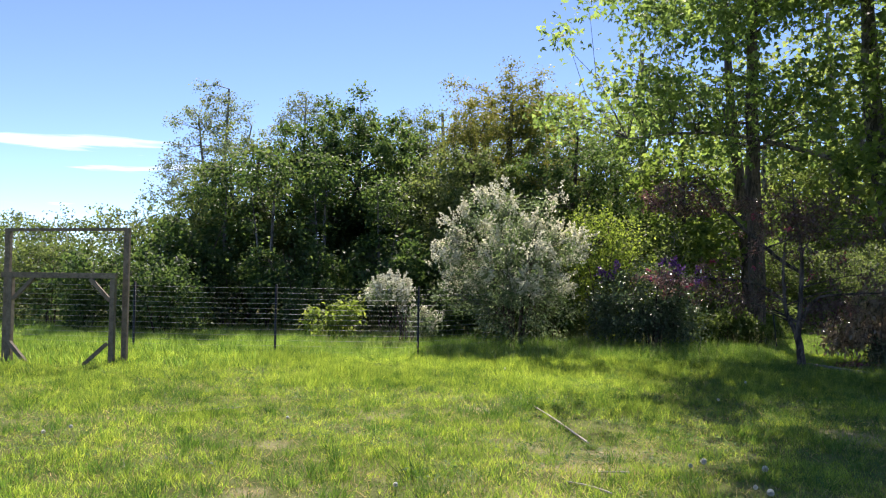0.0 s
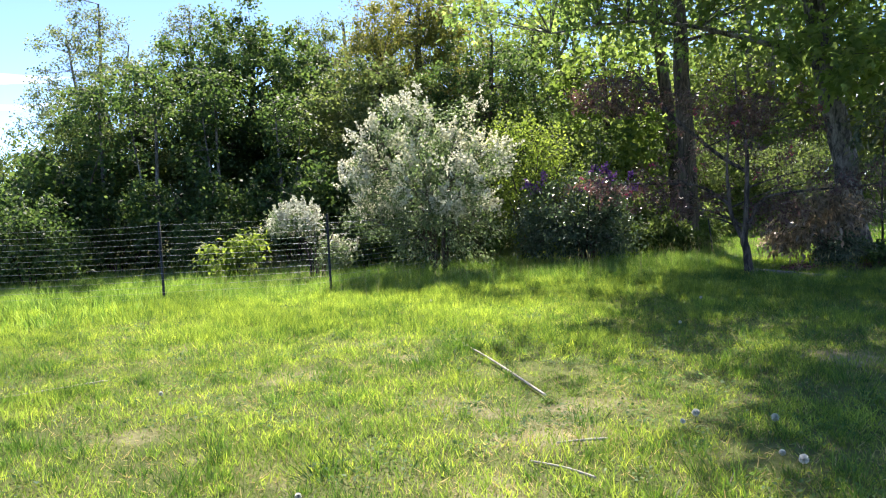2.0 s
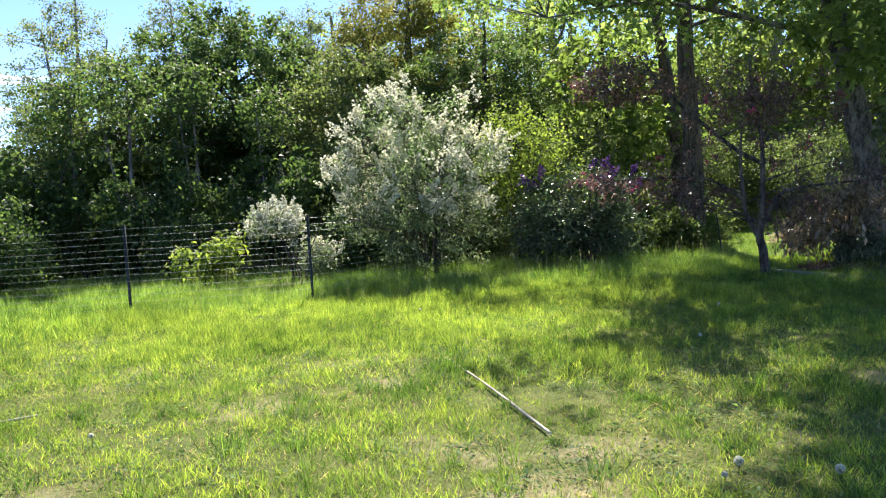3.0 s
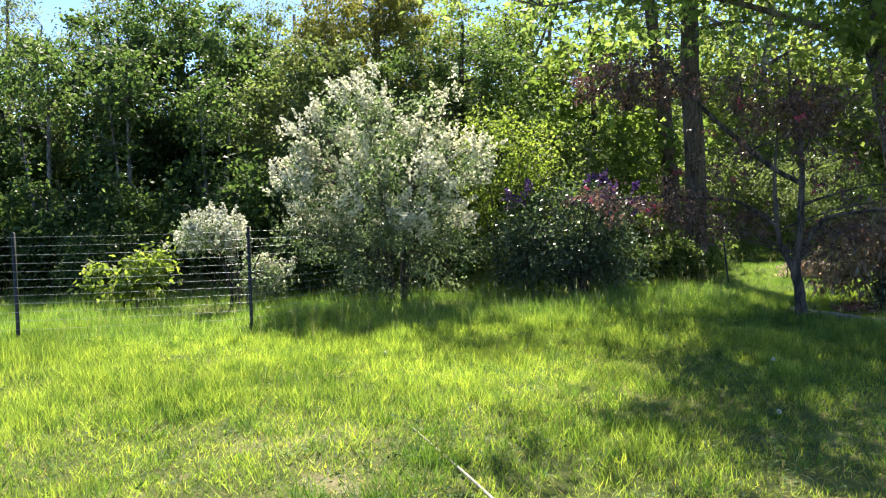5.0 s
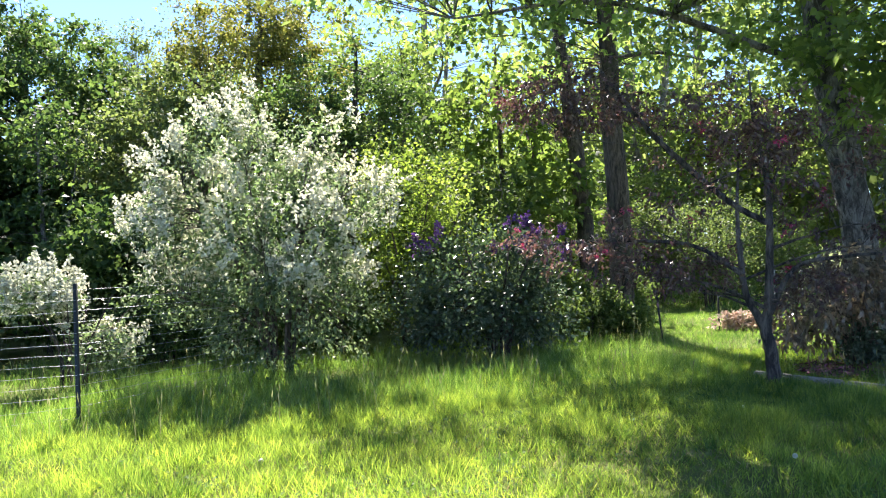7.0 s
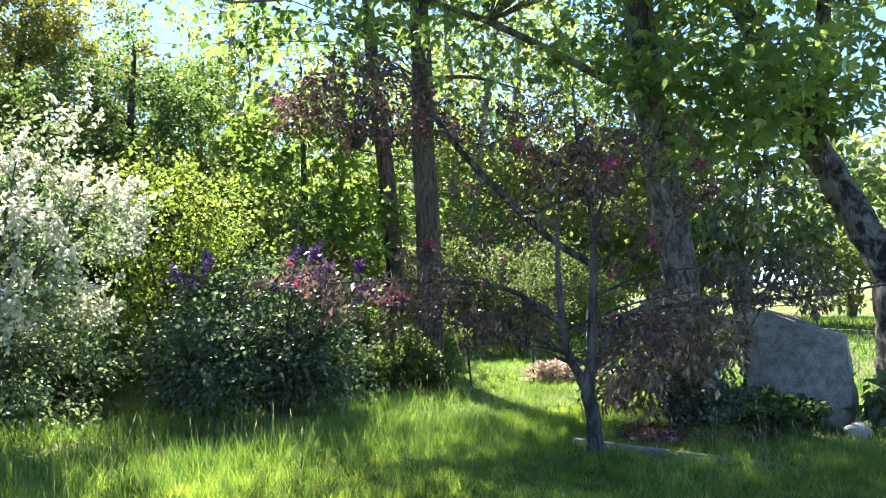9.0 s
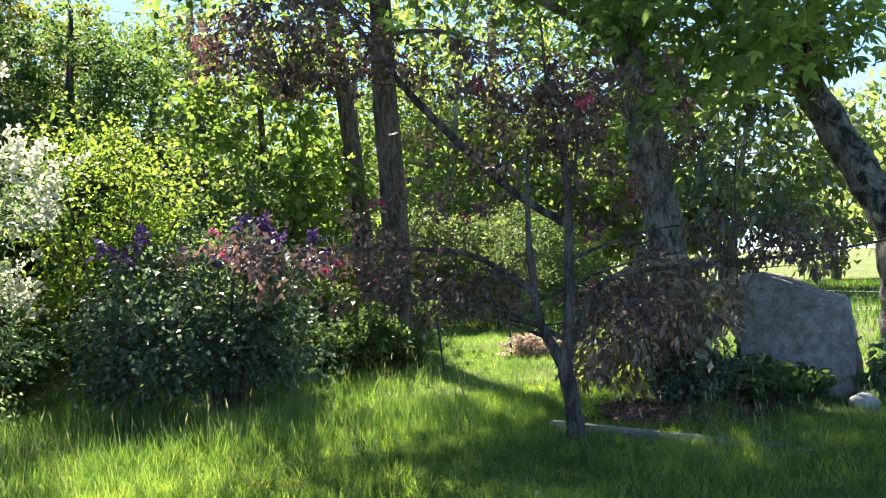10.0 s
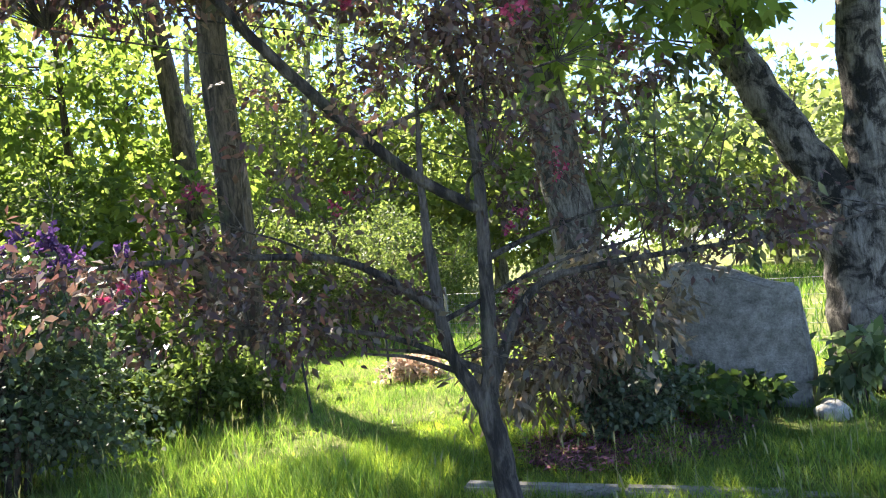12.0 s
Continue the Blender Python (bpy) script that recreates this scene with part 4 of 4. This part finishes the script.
for x, y, turn, k in ((8.9, 13.35, 80, 0.8), (8.65, 14.1, 160, 1.1), (8.35, 13.35, 230, 0.9)):
    copy_thing(weed, pose(x, y, float(lie(x, y)), 0, 0, turn) @ Matrix.Scale(k, 4))


# ---- built things ----
def make_gateway():
    z = float(lie(-5.8, 12.3)) - 0.1
    gate = base("timber_gateway", (-5.8, 12.3, z), "open weathered timber gateway with inner frame and braces", "gateway")
    left, right = -1.12, 0.75
    part("post", beam((left, 0.25, 0), (left, 0.25, 2.17), 0.085, 0.085), timber, gate)
    part("post", beam((right, 0.3, 0), (right, 0.3, 2.22), 0.085, 0.085), timber, gate)
    part("top_rail", beam((left - 0.06, 0.25, 2.19), (right + 0.05, 0.3, 2.235), 0.045, 0.05), timber, gate)
    part("inner_post", beam((left + 0.17, 0.05, 0), (left + 0.17, 0.05, 1.44), 0.075, 0.10), timber, gate)
    part("inner_post", beam((right - 0.1, 0.05, 0), (right - 0.1, 0.05, 1.44), 0.075, 0.10), timber, gate)
    part("cross_beam", beam((left + 0.02, 0.05, 1.48), (right - 0.05, 0.05, 1.49), 0.085, 0.085), timber, gate)
    for s, x in ((1, left + 0.21), (-1, right - 0.14)):
        part("brace", beam((x, 0.04, 1.10), (x + s * 0.32, 0.04, 1.44), 0.06, 0.06), timber, gate)
        part("foot_brace", beam((x, -0.03, 0.44), (x + s * 0.36, -0.12, 0.08), 0.06, 0.06), timber, gate)


make_gateway()


def make_fence():
    fence = base("wire_fence", (-0.43, 14.5, -0.05), "dark steel post fence with many thin strands", "fence")
    posts = [(-10.8, 0.9), (-8.0, 0.3), (-5.2, -0.05), (-2.6, -0.1), (0.0, 0.0), (1.9, 1.9)]
    for x, y in posts:
        b = Bits()
        b.add(*tube([(x, y, -0.1, 0.022), (x, y, 1.26, 0.022), (x, y, 1.262, 0.001)], 6))
        b.part("post", dark_steel, fence, smooth=False)
    for i in range(13):
        z = 0.06 + i * 0.095
        line = []
        for (xa, ya), (xb, yb) in zip(posts, posts[1:]):
            for u in np.linspace(0, 1, 8, endpoint=False):
                line.append((xa + (xb - xa) * u, ya + (yb - ya) * u - 0.022, z - 0.04 * u * (1 - u) + 0.008 * math.sin(7 * i + 3 * xa), 0.0018))
        Bits().add(*tube(line, 4)).part("wire", bright_wire, fence)


make_fence()


def make_field_fence():
    ends = [(11.9, 20.2), (11.75, 17.8), (11.6, 15.4), (11.5, 13.0), (11.45, 10.6)]
    z = float(lie(11.6, 15)) - 0.02
    fence = base("mesh_fence", (11.6, 15.4, z), "pale woven wire field fence on thin posts", "fence")
    ends = [(x - 11.6, y - 15.4) for x, y in ends]
    for x, y in ends:
        Bits().add(*tube([(x, y, -0.1, 0.028), (x, y, 1.0, 0.026), (x, y, 1.005, 0.001)], 7)).part("post", old_timber, fence)
    for h in (0.1, 0.25, 0.4, 0.55, 0.7, 0.88):
        Bits().add(*tube([(x - 0.03, y, h, 0.002) for x, y in ends], 4)).part("wire", pale_wire, fence)
    for (xa, ya), (xb, yb) in zip(ends, ends[1:]):
        for u in np.linspace(0.04, 0.96, 16):
            x, y = xa + (xb - xa) * u - 0.03, ya + (yb - ya) * u
            Bits().add(*tube([(x, y, 0.1, 0.0025), (x, y, 0.88, 0.0025)], 4)).part("stay", pale_wire, fence)


make_field_fence()


def make_stone():
    stone = slab([(8.95, 14.22, -0.15), (9.22, 13.1, -0.15), (9.35, 14.35, -0.15), (9.55, 13.2, -0.15), (9.02, 14.18, 0.55), (9.0, 14.12, 1.12), (9.06, 13.9, 1.15),
                  (9.19, 13.3, 0.94), (9.22, 13.1, 0.87), (9.23, 13.06, 0.35), (9.3, 14.2, 1.1), (9.4, 13.2, 0.9), (9.5, 13.16, 0.35)], 0.03)
    bmesh.ops.subdivide_edges(stone, edges=stone.edges[:], cuts=4, use_grid_fill=True)
    bmesh.ops.triangulate(stone, faces=stone.faces[:])
    for v in stone.verts:
        v.co += v.normal * 0.03 * noise.fractal(v.co * 4.0, 1.0, 2.0, 4)
    tagged(part("standing_stone", stone, granite), "upright grey granite slab with a sloping top", "stone")


make_stone()


def make_rock(name, at, size, label, seed):
    bm = bmesh.new()
    bmesh.ops.create_icosphere(bm, subdivisions=3, radius=1.0)
    for v in bm.verts:
        n = 1 + 0.25 * noise.fractal(v.co * 1.3 + Vector((seed, 0, 0)), 1.0, 2.0, 3)
        v.co = Vector((v.co.x * size[0] * n, v.co.y * size[1] * n, v.co.z * size[2] * n))
    ob = part(name, bm, pale_rock, None, "", True)
    ob.location = (at[0], at[1], float(lie(*at)) + size[2] * 0.35)
    tagged(ob, label, "rock")


make_rock("field_stone", (9.2, 12.42), (0.12, 0.11, 0.10), "small pale field stone in the grass", 8)
make_rock("field_stone", (9.0, 12.85), (0.13, 0.12, 0.10), "small pale field stone in the grass", 3)


def make_edging():
    z = float(lie(6.9, 13.2))
    part_line = [((6.29, 13.88), (6.72, 13.08)), ((6.73, 13.06), (7.14, 12.32)), ((7.15, 12.3), (7.52, 11.6))]
    for (a, b), h in zip(part_line, (0.045, 0.025, -0.01)):
        ob = part("landscape_timber", beam((*a, z + h), (*b, z + h - 0.02), 0.10, 0.10, 0.02), old_timber)
        tagged(ob, "half-buried grey landscape timber edging the bed", "timber", "bed edging")
    bm = bmesh.new()
    n = 40
    ring = [bm.verts.new((7.85 + 0.85 * math.cos(a) * (1 + 0.14 * math.sin(3 * a)), 13.75 + 0.68 * math.sin(a) * (1 + 0.1 * math.sin(5 * a)), float(lie(7.85, 13.7)) + 0.004)) for a in np.linspace(0, 2 * math.pi, n, endpoint=False)]
    top = bm.verts.new((7.85, 13.75, float(lie(7.85, 13.7)) + 0.05))
    for i in range(n):
        bm.faces.new((ring[i], ring[(i + 1) % n], top))
    rng = np.random.default_rng(9)
    a, u = rng.uniform(0, 2 * np.pi, 2600), np.sqrt(rng.uniform(0, 1, 2600))
    x, y = 7.85 + 0.95 * u * np.cos(a), 13.75 + 0.75 * u * np.sin(a)
    at = np.stack([x, y, lie(7.85, 13.7) + 0.015 + 0.045 * (1 - u)], axis=-1)
    v, f = blades(at, rng.normal(0, 1, at.shape) * np.array([1, 1, 0.35]), rng.normal(0, 0.5, at.shape) + np.array([0, 0, 1]), rng.uniform(0.03, 0.08, len(at)), rng.uniform(0.015, 0.03, len(at)))
    tagged(new("bark_chips", raw_mesh("bark_chips", v, f, chip_mat)), "reddish bark chips and fallen petals on the bed", "mulch", kind="stuff")
    tagged(part("mulch_bed", bm, mulch_mat, None, "", True), "reddish bark mulch bed under the shrub", "mulch", kind="structure")


make_edging()


# ---- things lying in the grass ----
def make_stick(a, b, r, label):
    za, zb = float(lie(*a)) + 0.01, float(lie(*b)) + 0.03
    mid = ((a[0] + b[0]) / 2 + 0.02, (a[1] + b[1]) / 2, (za + zb) / 2 + 0.004)
    line = curve([(*a, za, r * 0.75), (*mid, r), (*b, zb, r * 1.1), (b[0] + 0.004, b[1] - 0.004, zb, 0.001)], 14)
    ob = Bits().add(*tube(line, 7)).part("fallen_stick", dry_wood)
    tagged(ob, label, "stick", "fallen sticks")


make_stick((0.95, 9.78), (1.35, 7.34), 0.009, "long bleached stick lying in the grass")
make_stick((1.17, 6.17), (1.45, 6.11), 0.008, "short bleached stick lying in the grass")
make_stick((0.95, 5.9), (1.2, 5.55), 0.007, "short bleached stick lying in the grass")
make_stick((-2.9, 8.3), (-2.2, 8.7), 0.009, "thin dry stick lying in the grass")


def make_puff(x, y, tall, size, seed):
    rng = np.random.default_rng(seed)
    z = float(lie(x, y))
    puff = base("dandelion", (x, y, z), "white dandelion seed head on a thin stalk", "flower", "dandelions in the meadow")
    Bits().add(*tube([(0, 0, 0, 0.003), (0.005, 0, tall * 0.6, 0.0025), (0, 0, tall, 0.002)], 4)).part("stalk", lime_leaf, puff)
    n = 160
    d = unit(rng.normal(0, 1, (n, 3)))
    v, f = blades(np.tile([[0, 0, tall]], (n, 1)) + d * size * 0.1, d, rng.normal(0, 1, (n, 3)), size, size * 0.55, 0.1, 0.1, 0.8)
    Bits().add(v, f).part("seed_head", puff_white, puff, smooth=False)


for i, (x, y) in enumerate(((2.14, 6.42), (2.53, 6.16), (2.24, 5.36), (2.17, 5.44), (1.98, 6.25), (-3.5, 7.0), (-3.35, 7.2), (-1.5, 7.8), (1.0, 12.35), (-0.3, 5.5), (3.3, 9.4), (4.2, 10.9), (5.0, 12.4))):
    make_puff(x, y, 0.05 + 0.012 * (i % 4), 0.024 if i < 3 else 0.016, 70 + i)


def make_stake(x, y, lean, tall, label):
    z = float(lie(x, y))
    ob = Bits().add(*tube([(x, y, z - 0.1, 0.014), (x - lean, y, z + tall, 0.014), (x - lean, y, z + tall + 0.004, 0.001)], 6)).part("garden_stake", dark_steel, smooth=False)
    tagged(ob, label, "stake", "stakes in the glade")


make_stake(7.3, 17.15, 0.10, 0.75, "dark green steel stake leaning in the glade")
make_stake(8.9, 17.95, 0.02, 0.6, "dark green steel stake in the glade")
